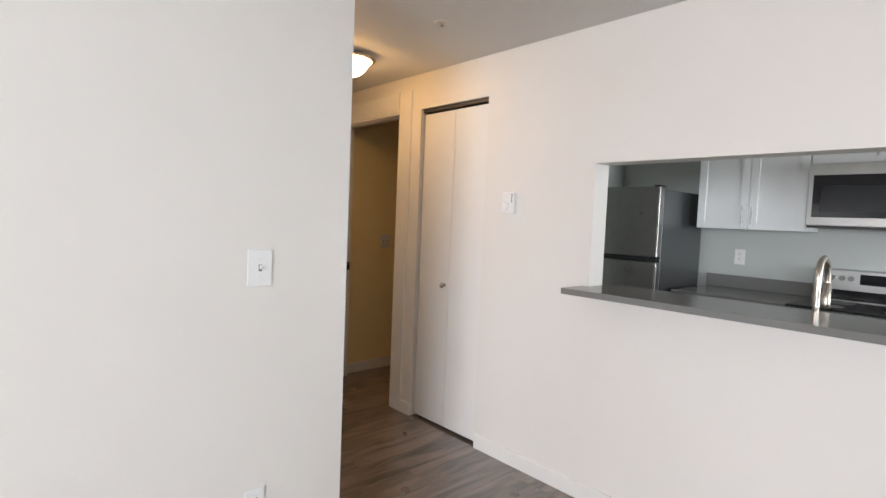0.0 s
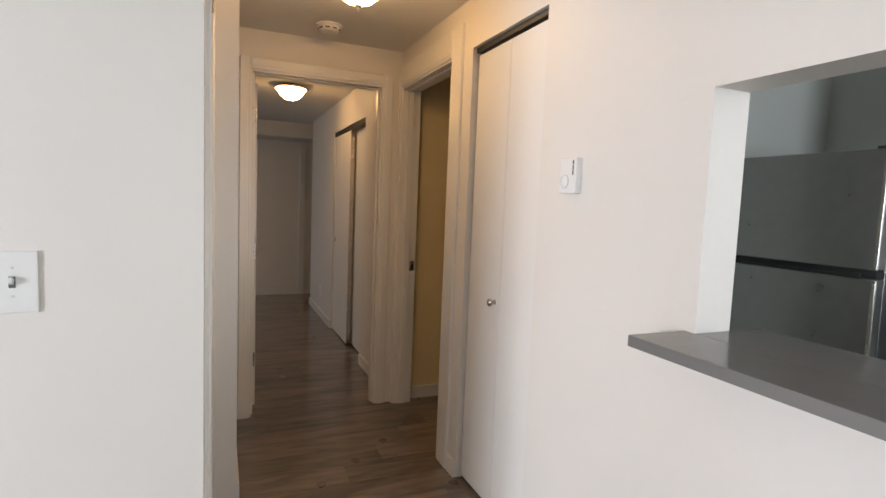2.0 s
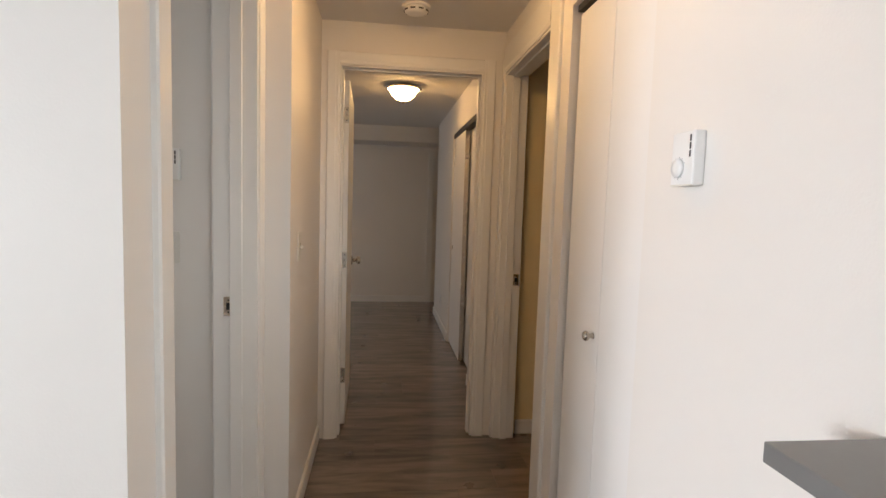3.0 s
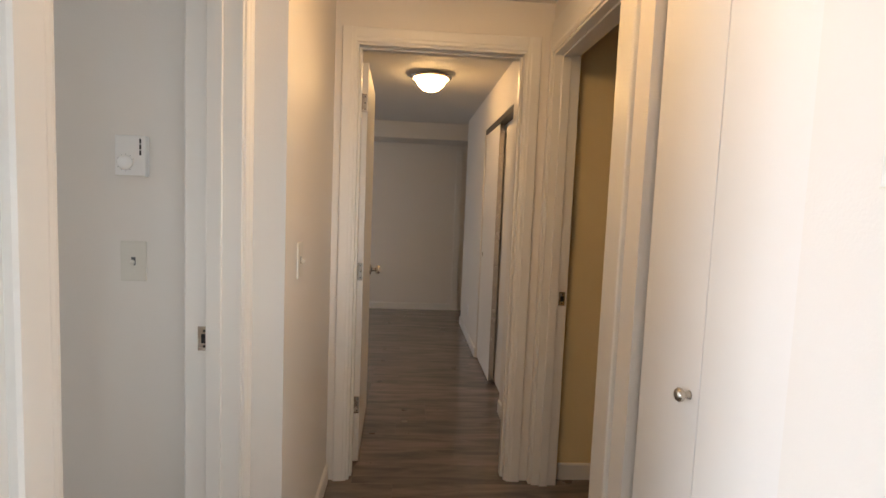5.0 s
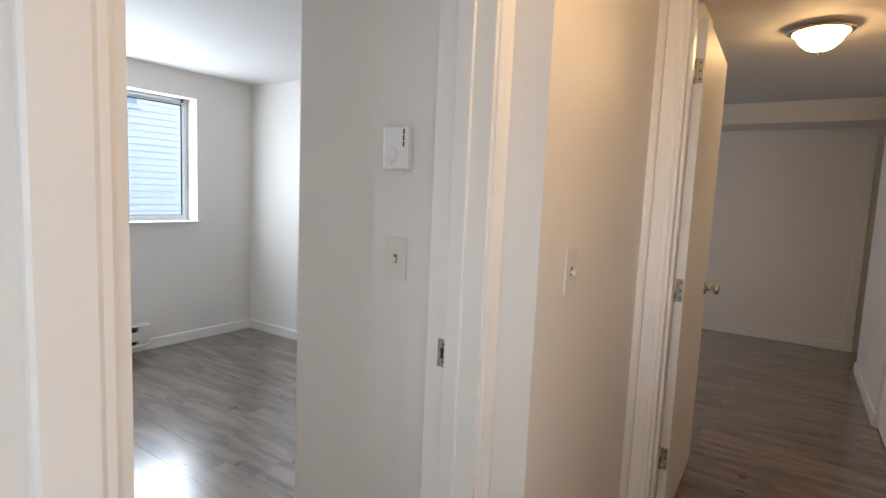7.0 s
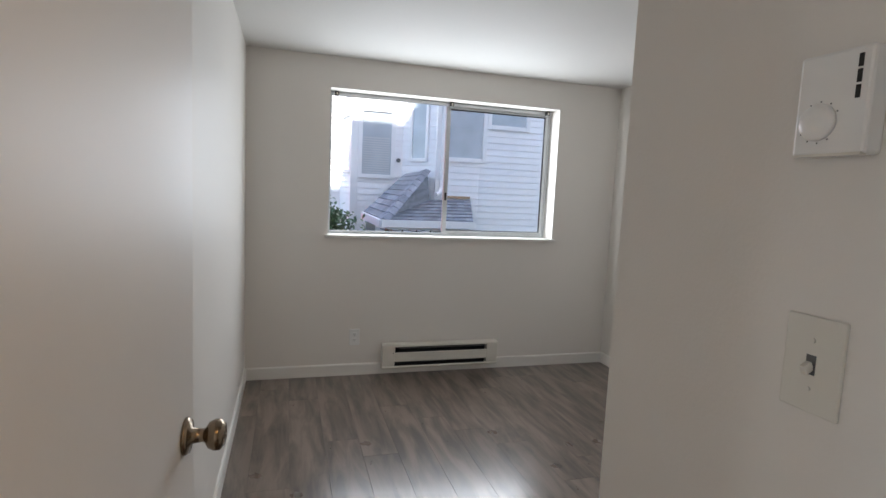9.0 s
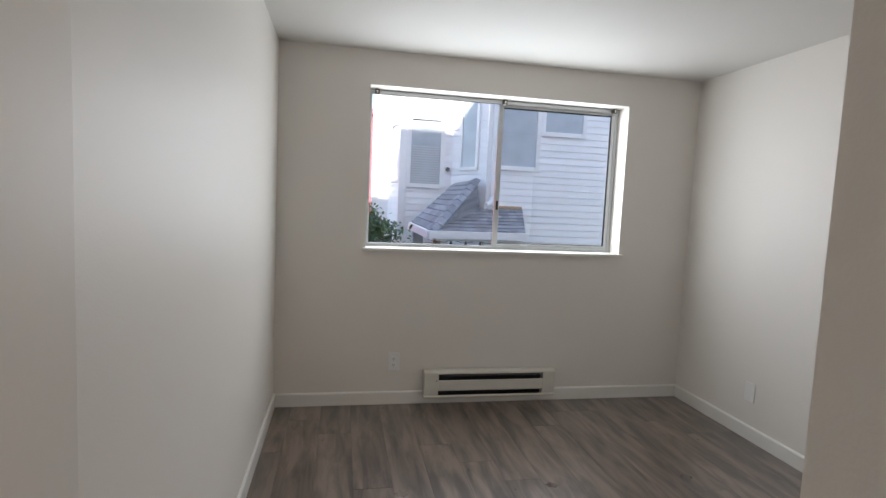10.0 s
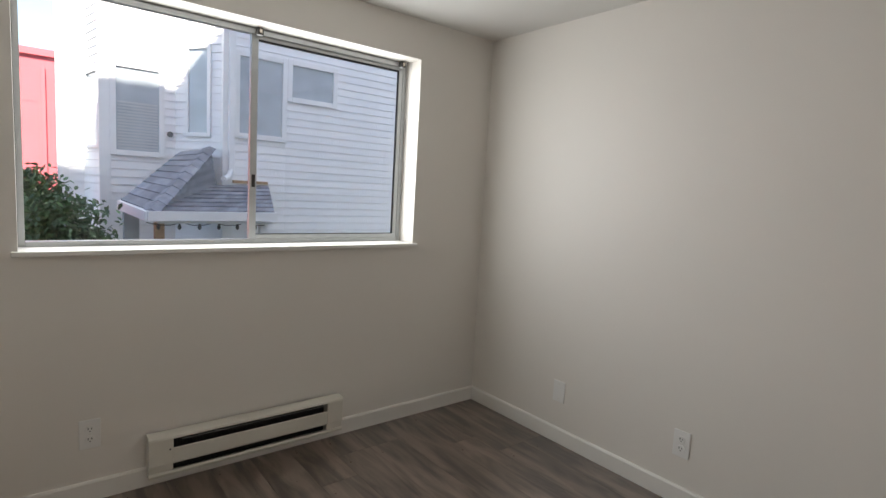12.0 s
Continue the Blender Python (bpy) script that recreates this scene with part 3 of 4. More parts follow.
def ceiling_lamp(x, y, z):
    """A flush bowl lamp: metal pan, alabaster bowl, finial."""
    s = thing("ceiling_lamp", "flush ceiling lamp with lit alabaster glass bowl", "ceiling lamp", (x, y, z), group="bowl ceiling lamps")
    part("pan", lathe(bmesh.new(), [(0.11, -0.034), (0.148, -0.03), (0.154, -0.024), (0.14, -0.014), (0.1, -0.001)], 48), NICKEL, s, "brushed nickel pan", local=True)
    part("bowl", lathe(bmesh.new(), [(0.004, -0.128), (0.028, -0.125), (0.062, -0.112), (0.092, -0.085), (0.11, -0.055), (0.122, -0.042), (0.13, -0.0345)], 48), ALAB, s, "glowing marbled glass bowl", local=True)
    part("finial", lathe(bmesh.new(), [(0.003, -0.152), (0.008, -0.146), (0.005, -0.14), (0.014, -0.134), (0.014, -0.1285)], 20), NICKEL, s, local=True)
    return s


ceiling_lamp(1.697, 2.772, HALL)
ceiling_lamp(1.718, 5.26, HALL)

# ---- baseboard heater ----
ht = thing("baseboard_heater", "cream enamel electric baseboard heater under the window", "heater", (-2.517, 3.405, 0.048))
Y0, Y1, HX = 2.955, 3.857, -2.517
part("back_plate", box(HX, HX + 0.005, Y0, Y1, 0.05, 0.232), HEATER, ht)
cover = [(HX + 0.05, 0, 0.1), (HX + 0.056, 0, 0.108), (HX + 0.057, 0, 0.17), (HX + 0.053, 0, 0.173), (HX + 0.049, 0, 0.171), (HX + 0.048, 0, 0.11)]
part("front_cover", prism(bmesh.new(), cover, "y", Y0 + 0.095, Y1 - 0.088), HEATER, ht)
top = [(HX + 0.005, 0, 0.224), (HX + 0.046, 0, 0.222), (HX + 0.056, 0, 0.214), (HX + 0.058, 0, 0.216), (HX + 0.055, 0, 0.226), (HX + 0.044, 0, 0.232), (HX + 0.005, 0, 0.236)]
part("top_hood", prism(bmesh.new(), top, "y", Y0, Y1), HEATER, ht)
low = [(HX + 0.005, 0, 0.05), (HX + 0.05, 0, 0.05), (HX + 0.053, 0, 0.062), (HX + 0.047, 0, 0.07), (HX + 0.005, 0, 0.055)]
part("bottom_lip", prism(bmesh.new(), low, "y", Y0, Y1), HEATER, ht)
for a, b in ((Y0, Y0 + 0.095), (Y1 - 0.088, Y1)):
    e = part("end_cap", box(HX + 0.006, HX + 0.057, a, b, 0.104, 0.2215, bev=0.003), HEATER, ht)
    part("foot_cap", box(HX + 0.006, HX + 0.049, a, b, 0.071, 0.1035, bev=0.002), HEATER, e)
part("screw", lathe(bmesh.new(), [(0.004, 0), (0.0035, 0.0015)], 12, pose(HX + 0.057, Y0 + 0.082, 0.17, 0, 90)), DARKM, ht)
fb = bmesh.new()
for i in range(120):
    y = Y0 + 0.1 + i * (Y1 - Y0 - 0.2) / 119
    bx(fb, HX + 0.01, HX + 0.036, y - 0.0007, y + 0.0007, 0.075, 0.2)
tagged(part("fin", fb, FIN, ht), kind="stuff")
# Dark sheet added behind the fins so the heater slots look shaded.
part("slot_shade_sheet", box(HX + 0.0055, HX + 0.0095, Y0 + 0.096, Y1 - 0.089, 0.056, 0.223), FIN, ht)
part("heating_rod", box(HX + 0.038, HX + 0.046, Y0 + 0.13, Y1 - 0.1, 0.197, 0.203, bev=0.002), STEELD, ht)

# ---- kitchen ----
bar = thing("bar_top", "grey quartz bar ledge on the pass-through wall", "counter", (2.25, 0.33, 1.045))
part("ledge", box(2.055, EAST, -1.0, 1.425, 1.034, 1.062, bev=0.002), GREYTOP, bar)
part("sill_slab", box(EAST, 2.46, -0.749, 1.389, 1.0455, 1.062), GREYTOP, bar)
sc = thing("sink_counter", "grey kitchen sink counter behind the pass-through", "counter", (2.66, 0.4, 0))
part("worktop", box(2.357, 2.98, -0.9, 1.7, 0.87, 0.91, bev=0.003), GREYTOP, sc)
part("base", box(2.357, 2.94, -0.88, 1.68, 0.0, 0.869), CABW, sc)
fc = thing("kitchen_faucet", "brushed nickel gooseneck kitchen faucet with pull-down spray", "faucet", (2.55, 0.53, 0.91))


def tube(points, r, seg=14):
    """A round tube along a smooth row of points."""
    cu = bpy.data.curves.new("tube", "CURVE")
    cu.dimensions, cu.bevel_depth, cu.bevel_resolution = "3D", r, 4
    cu.use_fill_caps = True
    s = cu.splines.new("POLY")
    s.points.add(len(points) - 1)
    for p, q in zip(s.points, points):
        p.co = (*q, 1)
    ob = bpy.data.objects.new("tube", cu)
    scene.collection.objects.link(ob)
    dg = bpy.context.evaluated_depsgraph_get()
    me = bpy.data.meshes.new_from_object(ob.evaluated_get(dg))
    bm = bmesh.new()
    bm.from_mesh(me)
    bpy.data.objects.remove(ob)
    bpy.data.curves.remove(cu)
    bpy.data.meshes.remove(me)
    for f in bm.faces:
        f.smooth = True
    return bm


part("base", lathe(bmesh.new(), [(0.03, 0), (0.029, 0.008), (0.022, 0.012), (0.021, 0.1), (0.016, 0.105)], 28), NICKEL, fc, local=True)
arc = [(0, 0, 0.1), (0, 0, 0.2), (0, 0, 0.27)] + [(0.075 - 0.075 * math.cos(a), 0, 0.27 + 0.085 * math.sin(a)) for a in (0.3, 0.6, 0.9, 1.2, 1.57, 1.95, 2.3, 2.65, 3.0)] + [(0.15, 0, 0.25)]
part("spout", tube(arc, 0.013), NICKEL, fc, local=True)
part("spray_head", lathe(bmesh.new(), [(0.018, 0.14), (0.0185, 0.16), (0.016, 0.25)], 24, Matrix.Translation((0.15, 0, 0))), NICKEL, fc, local=True)
part("lever", tube([(0, -0.02, 0.07), (0.02, -0.06, 0.09), (0.03, -0.085, 0.12)], 0.006), NICKEL, fc, local=True)


def shaker(name, label, x0, x1, y0, y1, z0, z1, doors, pulls, top=None):
    """A white shaker cabinet whose doors face west."""
    c = thing(name, label, "kitchen cabinet", ((x0 + x1) / 2, (y0 + y1) / 2, z0), group="white kitchen cabinets")
    part("body", box(x0 + 0.02, x1, y0, y1, z0, z1), CABW, c)
    w = (y1 - y0) / doors
    for i in range(doors):
        a, b = y0 + i * w + 0.0015, y0 + (i + 1) * w - 0.0015
        bm = box(x0 + 0.008, x0 + 0.0195, a + 0.05, b - 0.05, z0 + 0.05, z1 - 0.05)
        d = part("door", bm, CABW, c)
        for u in ((a, a + 0.055, z0 + 0.002, z1 - 0.002), (b - 0.055, b, z0 + 0.002, z1 - 0.002)):
            part("stile", box(x0, x0 + 0.0195, u[0], u[1], u[2], u[3], bev=0.0015), CABW, d)
        for lo, hi in ((z0 + 0.002, z0 + 0.057), (z1 - 0.057, z1 - 0.002)):
            part("rail", box(x0 + 0.0002, x0 + 0.0195, a + 0.055, b - 0.055, lo, hi), CABW, d)
        if pulls:
            py = b - 0.03 if i % 2 == 0 and doors > 1 else a + 0.03
            pz = z0 + 0.1 if pulls > 0 else z1 - 0.1
            hb = tube([(x0 - 0.03, py, pz - 0.065), (x0 - 0.03, py, pz + 0.065)], 0.005)
            for dz in (-0.045, 0.045):
                bx(hb, x0 - 0.03, x0 + 0.001, py - 0.003, py + 0.003, pz + dz - 0.003, pz + dz + 0.003)
            part("handle", hb, STEEL, d, "steel bar handle")
    return c


shaker("wall_cabinet", "white shaker wall cabinet with two doors and bar handles", 4.19, 4.517, 0.985, 1.705, 1.377, 2.12, 2, 1)
shaker("wall_cabinet", "white shaker cabinet above the microwave", 4.19, 4.517, 0.215, 0.978, 1.83, 2.12, 2, 1)
shaker("wall_cabinet", "white shaker wall cabinet beyond the microwave", 4.19, 4.517, -0.7, 0.208, 1.377, 2.12, 2, 1)
shaker("base_cabinet", "white shaker base cabinet under grey counter", 3.9, 4.5, 0.985, 1.7, 0.1, 0.868, 2, -1)
shaker("base_cabinet", "white shaker base cabinet beyond the stove", 3.9, 4.5, -0.9, 0.205, 0.1, 0.868, 2, -1)
for a, b in ((0.985, 1.725), (-0.9, 0.205)):
    wt = thing("worktop", "grey quartz kitchen worktop with low backsplash", "counter", (4.2, (a + b) / 2, 0.869))
    part("slab", box(3.865, 4.518, a, b, 0.869, 0.909, bev=0.003), GREYTOP, wt)
    part("backsplash", box(4.498, 4.518, a, b, 0.9095, 1.01, bev=0.002), GREYTOP, wt)
mw = thing("microwave", "stainless over-range microwave with black glass door", "microwave", (4.3, 0.597, 1.42))
part("body", box(4.13, 4.517, 0.22, 0.975, 1.42, 1.825, bev=0.004), STEELB, mw)
dr = part("door_glass", box(4.122, 4.1295, 0.43, 0.945, 1.475, 1.75, bev=0.003), BLACKG, mw)
part("window", box(4.1205, 4.1218, 0.5, 0.9, 1.51, 1.68), MWIN, dr)
part("control_panel", box(4.122, 4.1295, 0.235, 0.425, 1.475, 1.75, bev=0.003), BLACKG, mw)
part("vent_strip", box(4.13, 4.5, 0.23, 0.965, 1.405, 1.4195), DARKM, mw)
part("handle", tube([(4.1, 0.428, 1.47), (4.1, 0.428, 1.76)], 0.008), STEEL, mw)
st = thing("stove", "stainless electric range with black glass cooktop", "stove", (4.18, 0.595, 0))
part("body", box(3.88, 4.5, 0.212, 0.978, 0.0, 0.9), STEEL, st)
part("cooktop", box(3.86, 4.44, 0.21, 0.98, 0.9005, 0.915, bev=0.004), BLACKG, st)
bg = part("backguard", box(4.445, 4.517, 0.212, 0.978, 0.9005, 1.13, bev=0.008), STEELB, st)
part("lower_band", box(4.441, 4.4448, 0.22, 0.97, 0.92, 0.99), BLACKG, bg)
pn = part("display", box(4.441, 4.4448, 0.36, 0.71, 1.035, 1.105), BLACKG, bg)
part("lettering_bar", box(4.4398, 4.4408, 0.5, 0.56, 1.063, 1.075), PLATE, pn)
for y in (0.26, 0.31, 0.76, 0.81, 0.86):
    part("knob", lathe(bmesh.new(), [(0.018, 0), (0.016, 0.02)], 20, pose(4.445, y, 1.07, 0, -90)), STEEL, bg)
for y, x, r in ((0.41, 4.02, 0.1), (0.79, 4.02, 0.085), (0.41, 4.28, 0.08), (0.79, 4.28, 0.095)):
    part("burner_ring", lathe(bmesh.new(), [(r, 0.9151), (r - 0.003, 0.9155)], 40, Matrix.Translation((x, y, 0))), STEELD, st)
part("oven_handle", tube([(3.835, 0.27, 0.78), (3.835, 0.92, 0.78)], 0.011), STEEL, st)
part("oven_door", box(3.862, 3.8795, 0.215, 0.975, 0.2, 0.82, bev=0.004), BLACKG, st)
fg = thing("refrigerator", "stainless top-freezer refrigerator with dark grey sides", "refrigerator", (4.07, 2.11, 0))
part("body", box(3.77, 4.46, 1.775, 2.45, 0.02, 1.645, bev=0.004), STEELD, fg)
for lo, hi, nm in ((1.145, 1.662, "freezer_door"), (0.06, 1.11, "fridge_door")):
    d = part(nm, box(3.705, 3.765, 1.772, 2.453, lo, hi, bev=0.008), STEEL, fg, "brushed stainless door")
    part("edge_trim", box(3.7035, 3.7048, 1.776, 1.786, lo + 0.01, hi - 0.01), NICKEL, d)
part("handle_recess", box(3.712, 3.765, 1.775, 2.45, 1.1105, 1.1445), DARK, fg, "black recessed grip")
part("grip", box(3.699, 3.7115, 1.83, 2.45, 1.108, 1.13, bev=0.003), DARK, fg)
part("top_hinge", box(3.72, 3.8, 1.78, 1.83, 1.6625, 1.675, bev=0.003), DARKM, fg)
outlet(4.52, 1.49, 1.16, -90, "white kitchen outlet above the backsplash")

# ---- outside ----
SID = mat("vinyl_siding", (0.83, 0.83, 0.84), 0.5, var=0.03, scale=2, grain=0.05, gscale=60, spread=0.03)
SIDB = mat("white_exterior_trim", (0.8, 0.8, 0.8), 0.45, var=0.02)
SHING = mat("asphalt_shingle", (0.23, 0.235, 0.26), 0.9, var=0.2, scale=9, grain=0.6, gscale=160, spread=0.25, island=True)
# Red base lightened towards pink, with distance haze put into the colour.
REDB = mat("red_facade_hazed", (0.6, 0.13, 0.15), 0.7, var=0.05, scale=2)
# Bluish grey base paints the sky's reflection into the outdoor panes.
PANE = mat("sky_tinted_pane", (0.42, 0.47, 0.51), 0.08, var=0.1, scale=3)
BLIND = mat("window_blind", (0.5, 0.52, 0.53), 0.6, var=0.03)
LEAF = mat("bush_leaf", (0.07, 0.14, 0.05), 0.5, var=0.3, scale=4, spread=0.45, island=True)
BARK = mat("bush_bark", (0.12, 0.09, 0.06), 0.8, var=0.2, scale=20)
GRASS = mat("ground_soil", (0.1, 0.1, 0.08), 0.9, var=0.3, scale=0.7)
CEDAR = mat("porch_wood", (0.4, 0.26, 0.15), 0.6, var=0.15, scale=8)
piece("ground", box(-400, 400, -400, 400, -1.9, -1.7), GRASS, "dull grassy ground between the buildings", "ground")
# Added block out of view; its height sets the shadow line on the house opposite.
own = piece("overhead_shade_block", box(-2.75, 9, -9, 16, 2.45, 11.7), SIDB, "unseen block over the rooms that shades the neighbouring house", "building")


def sided_wall(parent, p, q, z0, z1, course=0.135):
    """A wall from p to q (seen with p on the right) clad in lapped siding boards, each its own board."""
    p, q = Vector((*p, 0)), Vector((*q, 0))
    run = (q - p).length
    ang = math.atan2(q.y - p.y, q.x - p.x)
    m = Matrix.Translation((p.x, p.y, 0)) @ Matrix.Rotation(ang, 4, "Z")
    bm = box(0, run, -0.1, -0.02, z0, z1)
    bmesh.ops.transform(bm, verts=bm.verts, matrix=m)
    w = part("wall", bm, SID, parent)
    prof = [(0, -0.02, 0), (0, 0.012, 0), (0, 0.014, 0.004), (0, 0.001, course + 0.004), (0, -0.02, course + 0.004)]
    me = mesh_of("board", prism(bmesh.new(), prof, "x", 0, run), SID)
    base = base_of(parent)
    for i in range(int((z1 - z0) / course)):
        ob = new("siding_board", me)
        ob.parent = w
        ob.matrix_local = Matrix.Translation(-base) @ m @ Matrix.Translation((0, 0, z0 + i * course))
    return m


def sided_window(parent, m, s0, s1, z0, z1, blinds=False, trim=0.09):
    """A trimmed window on a sided wall, s along the wall."""
    def pb(a, b, lo, hi, d0, d1):
        bm = box(a, b, d0, d1, lo, hi, bev=0.004)
        bmesh.ops.transform(bm, verts=bm.verts, matrix=m)
        return bm
    w = part("window", pb(s0, s1, z0, z1, -0.02, 0.018), PANE, parent)
    part("frame", pb(s0 - trim, s0, z0 - trim, z1 + trim, 0, 0.045), SIDB, w)
    part("frame", pb(s1, s1 + trim, z0 - trim, z1 + trim, 0, 0.045), SIDB, w)
    part("frame", pb(s0, s1, z1, z1 + trim, 0, 0.045), SIDB, w)
    part("sill", pb(s0, s1, z0 - trim, z0, 0, 0.05), SIDB, w)
    if blinds:
        n = int((z1 - z0) * 0.6 / 0.05)
        for i in range(n):
            part("blind_slat", pb(s0 + 0.02, s1 - 0.02, z0 + 0.02 + i * 0.05, z0 + 0.05 + i * 0.05, 0.019, 0.023), BLIND, w)
    return w


nb = thing("neighbour_house", "pale sided neighbouring house with white window trim", "house", (-9.5, 5.3, -1.7))
FX, FY = -9.5, 5.33
m1 = sided_wall(nb, (FX, 14.0), (FX, FY), -1.7, 7.5)
# s runs from the right end towards the corner
sided_window(nb, m1, 14.0 - 6.24, 14.0 - 5.5, 2.13, 3.41)
sided_window(nb, m1, 14.0 - 7.22, 14.0 - 6.42, 2.86, 3.42)
m2 = sided_wall(nb, (FX, FY), (FX - 0.95, FY - 0.62), -1.7, 7.5)
sided_window(nb, m2, 0.42, 0.82, 2.1, 3.5, trim=0.07)
m3 = sided_wall(nb, (FX - 0.95, FY - 0.62), (FX - 0.95, 3.67), -1.7, 7.5)
sided_window(nb, m3, 0.265, 0.9, 1.72, 3.07, True)
m4 = sided_wall(nb, (FX - 0.95, 3.67), (FX - 2.2, 3.47), -1.7, 7.5)
sided_window(nb, m4, 0.35, 0.95, 1.8, 3.0, trim=0.06)
m5 = sided_wall(nb, (FX - 2.2, 3.47), (FX - 2.2, 3.12), -1.7, 7.5)
for (x, y) in ((FX, FY), (FX - 0.95, 3.67), (FX - 2.2, 3.17)):
    part("corner_trim", box(x - 0.08, x + 0.03, y - 0.1, y + 0.06, -1.7, 7.5), SIDB, nb)
ds = part("downspout", box(FX + 0.03, FX + 0.1, FY - 0.02, FY + 0.08, 1.45, 7.4, bev=0.01), SIDB, nb, "white metal downspout")
part("elbow", tube([(FX + 0.06, FY + 0.03, 1.5), (FX + 0.1, FY - 0.02, 1.38), (FX + 0.3, FY - 0.16, 1.33)], 0.045), SIDB, ds)
part("vent", lathe(bmesh.new(), [(0.05, 0), (0.04, 0.05)], 16, pose(FX - 0.93, 4.62, 2.05, 0, 90)), STEELD, nb)

porch = thing("porch_roof", "low hipped porch roof with grey asphalt shingles and white gutter", "roof", (-9.2, 5.0, 0.7))


def shingle_face(a0, a1, b0, b1, rows, cols):
    """Rows of lapped shingles on the face between eave a0-a1 and ridge b0-b1."""
    bm = bmesh.new()
    a0, a1, b0, b1 = (Vector(v) for v in (a0, a1, b0, b1))
    nrm = (a1 - a0).cross(b0 - a0).normalized()
    if nrm.z < 0:
        nrm = -nrm
    for r in range(rows):
        u, v = r / rows, min((r + 1.25) / rows, 1.0)
        e0, e1 = a0.lerp(b0, u), a1.lerp(b1, u)
        f0, f1 = a0.lerp(b0, v), a1.lerp(b1, v)
        n = max(int((e1 - e0).length / (a1 - a0).length * cols), 1)
        for c in range(n):
            s, t = c / n, (c + 1) / n - 0.006
            q = [e0.lerp(e1, s), e0.lerp(e1, t), f0.lerp(f1, t), f0.lerp(f1, s)]
            lift = nrm * (0.022 + random.random() * 0.006)
            top4 = [bm.verts.new(p + (lift if i < 2 else nrm * 0.004)) for i, p in enumerate(q)]
            low2 = [bm.verts.new(q[0]), bm.verts.new(q[1])]
            bm.faces.new(top4)
            bm.faces.new((low2[0], low2[1], top4[1], top4[0]))
    return bm


P = {"el": (-9.2, 3.72, 0.93), "em": (-8.3, 3.95, 0.83), "er": (-8.3, 5.7, 0.845), "pk": (-10.3, 4.76, 1.76), "pr": (-9.46, 5.0, 1.81), "rr": (-9.46, 6.02, 1.25), "rl": (-9.46, 5.12, 1.22)}
tagged(part("shingles", shingle_face(P["el"], P["em"], P["pk"], P["pr"], 9, 4), SHING, porch), kind="stuff")
tagged(part("shingles", shingle_face(P["em"], P["er"], P["rl"], P["rr"], 7, 12), SHING, porch), kind="stuff")
tagged(part("shingles", shingle_face(P["em"], P["rl"], P["pr"], Vector(P["pr"]) + Vector((0.01, 0.03, -0.02)), 8, 6), SHING, porch), kind="stuff")
dk = bmesh.new()
vv = [dk.verts.new(Vector(P[k]) - Vector((0, 0, 0.015))) for k in ("el", "em", "er", "rr", "rl", "pr", "pk")]
dk.faces.new((vv[0], vv[1], vv[5], vv[6]))
dk.faces.new((vv[1], vv[2], vv[3], vv[4]))
dk.faces.new((vv[1], vv[4], vv[5]))
part("roof_deck", dk, SHING, porch)


def hip_caps(a, b, count, wide=0.13):
    """Lapped bent caps along the hip from a up to b."""
    bm = bmesh.new()
    a, b = Vector(a), Vector(b)
    d = (b - a) / count
    side = d.cross(Vector((0, 0, 1))).normalized() * wide
    for i in range(count):
        p, q = a + d * i, a + d * (i + 1.2)
        up, drop = Vector((0, 0, 0.05)), Vector((0, 0, -0.015))
        top6 = [bm.verts.new(v) for v in (p + side + drop, p + up, p - side + drop, q - side * 0.9 + drop, q + up * 0.5, q + side * 0.9 + drop)]
        bm.faces.new((top6[0], top6[1], top6[4], top6[5]))
        bm.faces.new((top6[1], top6[2], top6[3], top6[4]))
        low3 = [bm.verts.new(v.co - Vector((0, 0, 0.03))) for v in top6[:3]]
        bm.faces.new((low3[0], low3[1], top6[1], top6[0]))
        bm.faces.new((low3[1], low3[2], top6[2], top6[1]))
    return bm


def beam(bm, a, b, wide, high):
    """A rectangular bar from a to b, top at the given points."""
    a, b = Vector(a), Vector(b)
    d = (b - a)
    side = d.cross(Vector((0, 0, 1))).normalized() * wide / 2
    vs = []
    for p in (a, b):
        vs.append([bm.verts.new(p + side), bm.verts.new(p - side), bm.verts.new(p - side - Vector((0, 0, high))), bm.verts.new(p + side - Vector((0, 0, high)))])
    for i in range(4):
        bm.faces.new((vs[0][i], vs[0][(i + 1) % 4], vs[1][(i + 1) % 4], vs[1][i]))
    bm.faces.new(vs[0])
    bm.faces.new(vs[1])
    return bm


tagged(part("hip_cap", hip_caps(P["em"], P["pr"], 9), SHING, porch), kind="stuff")
part("gutter", beam(bmesh.new(), P["el"], (-8.26, 3.93, 0.83), 0.12, 0.13), SIDB, porch, "white metal gutter")
part("gutter", beam(bmesh.new(), (-8.24, 3.9, 0.835), (-8.24, 5.7, 0.845), 0.12, 0.13), SIDB, porch, "white metal gutter")
part("soffit_board", beam(bmesh.new(), (-8.73, 4.05, 0.69), (-8.73, 5.68, 0.69), 0.85, 0.03), SIDB, porch)
part("post", box(-8.55, -8.43, 4.03, 4.15, -1.7, 0.66), CEDAR, porch)
part("post", box(-8.55, -8.43, 5.52, 5.64, -1.7, 0.66), SIDB, porch)
# Solid box that stands in for the shaded opening beneath the roof.
part("opening_shade_box", box(-9.35, -9.2, 3.75, 3.95, -1.7, 0.75), PANE, porch)
part("ledger_flashing", box(-9.49, -9.44, 5.4, 6.0, 1.27, 1.32), CEDAR, porch)
lights = thing("string_lights", "string of small dark bulbs under the porch eave", "string lights", (-8.3, 4.6, 0.6))
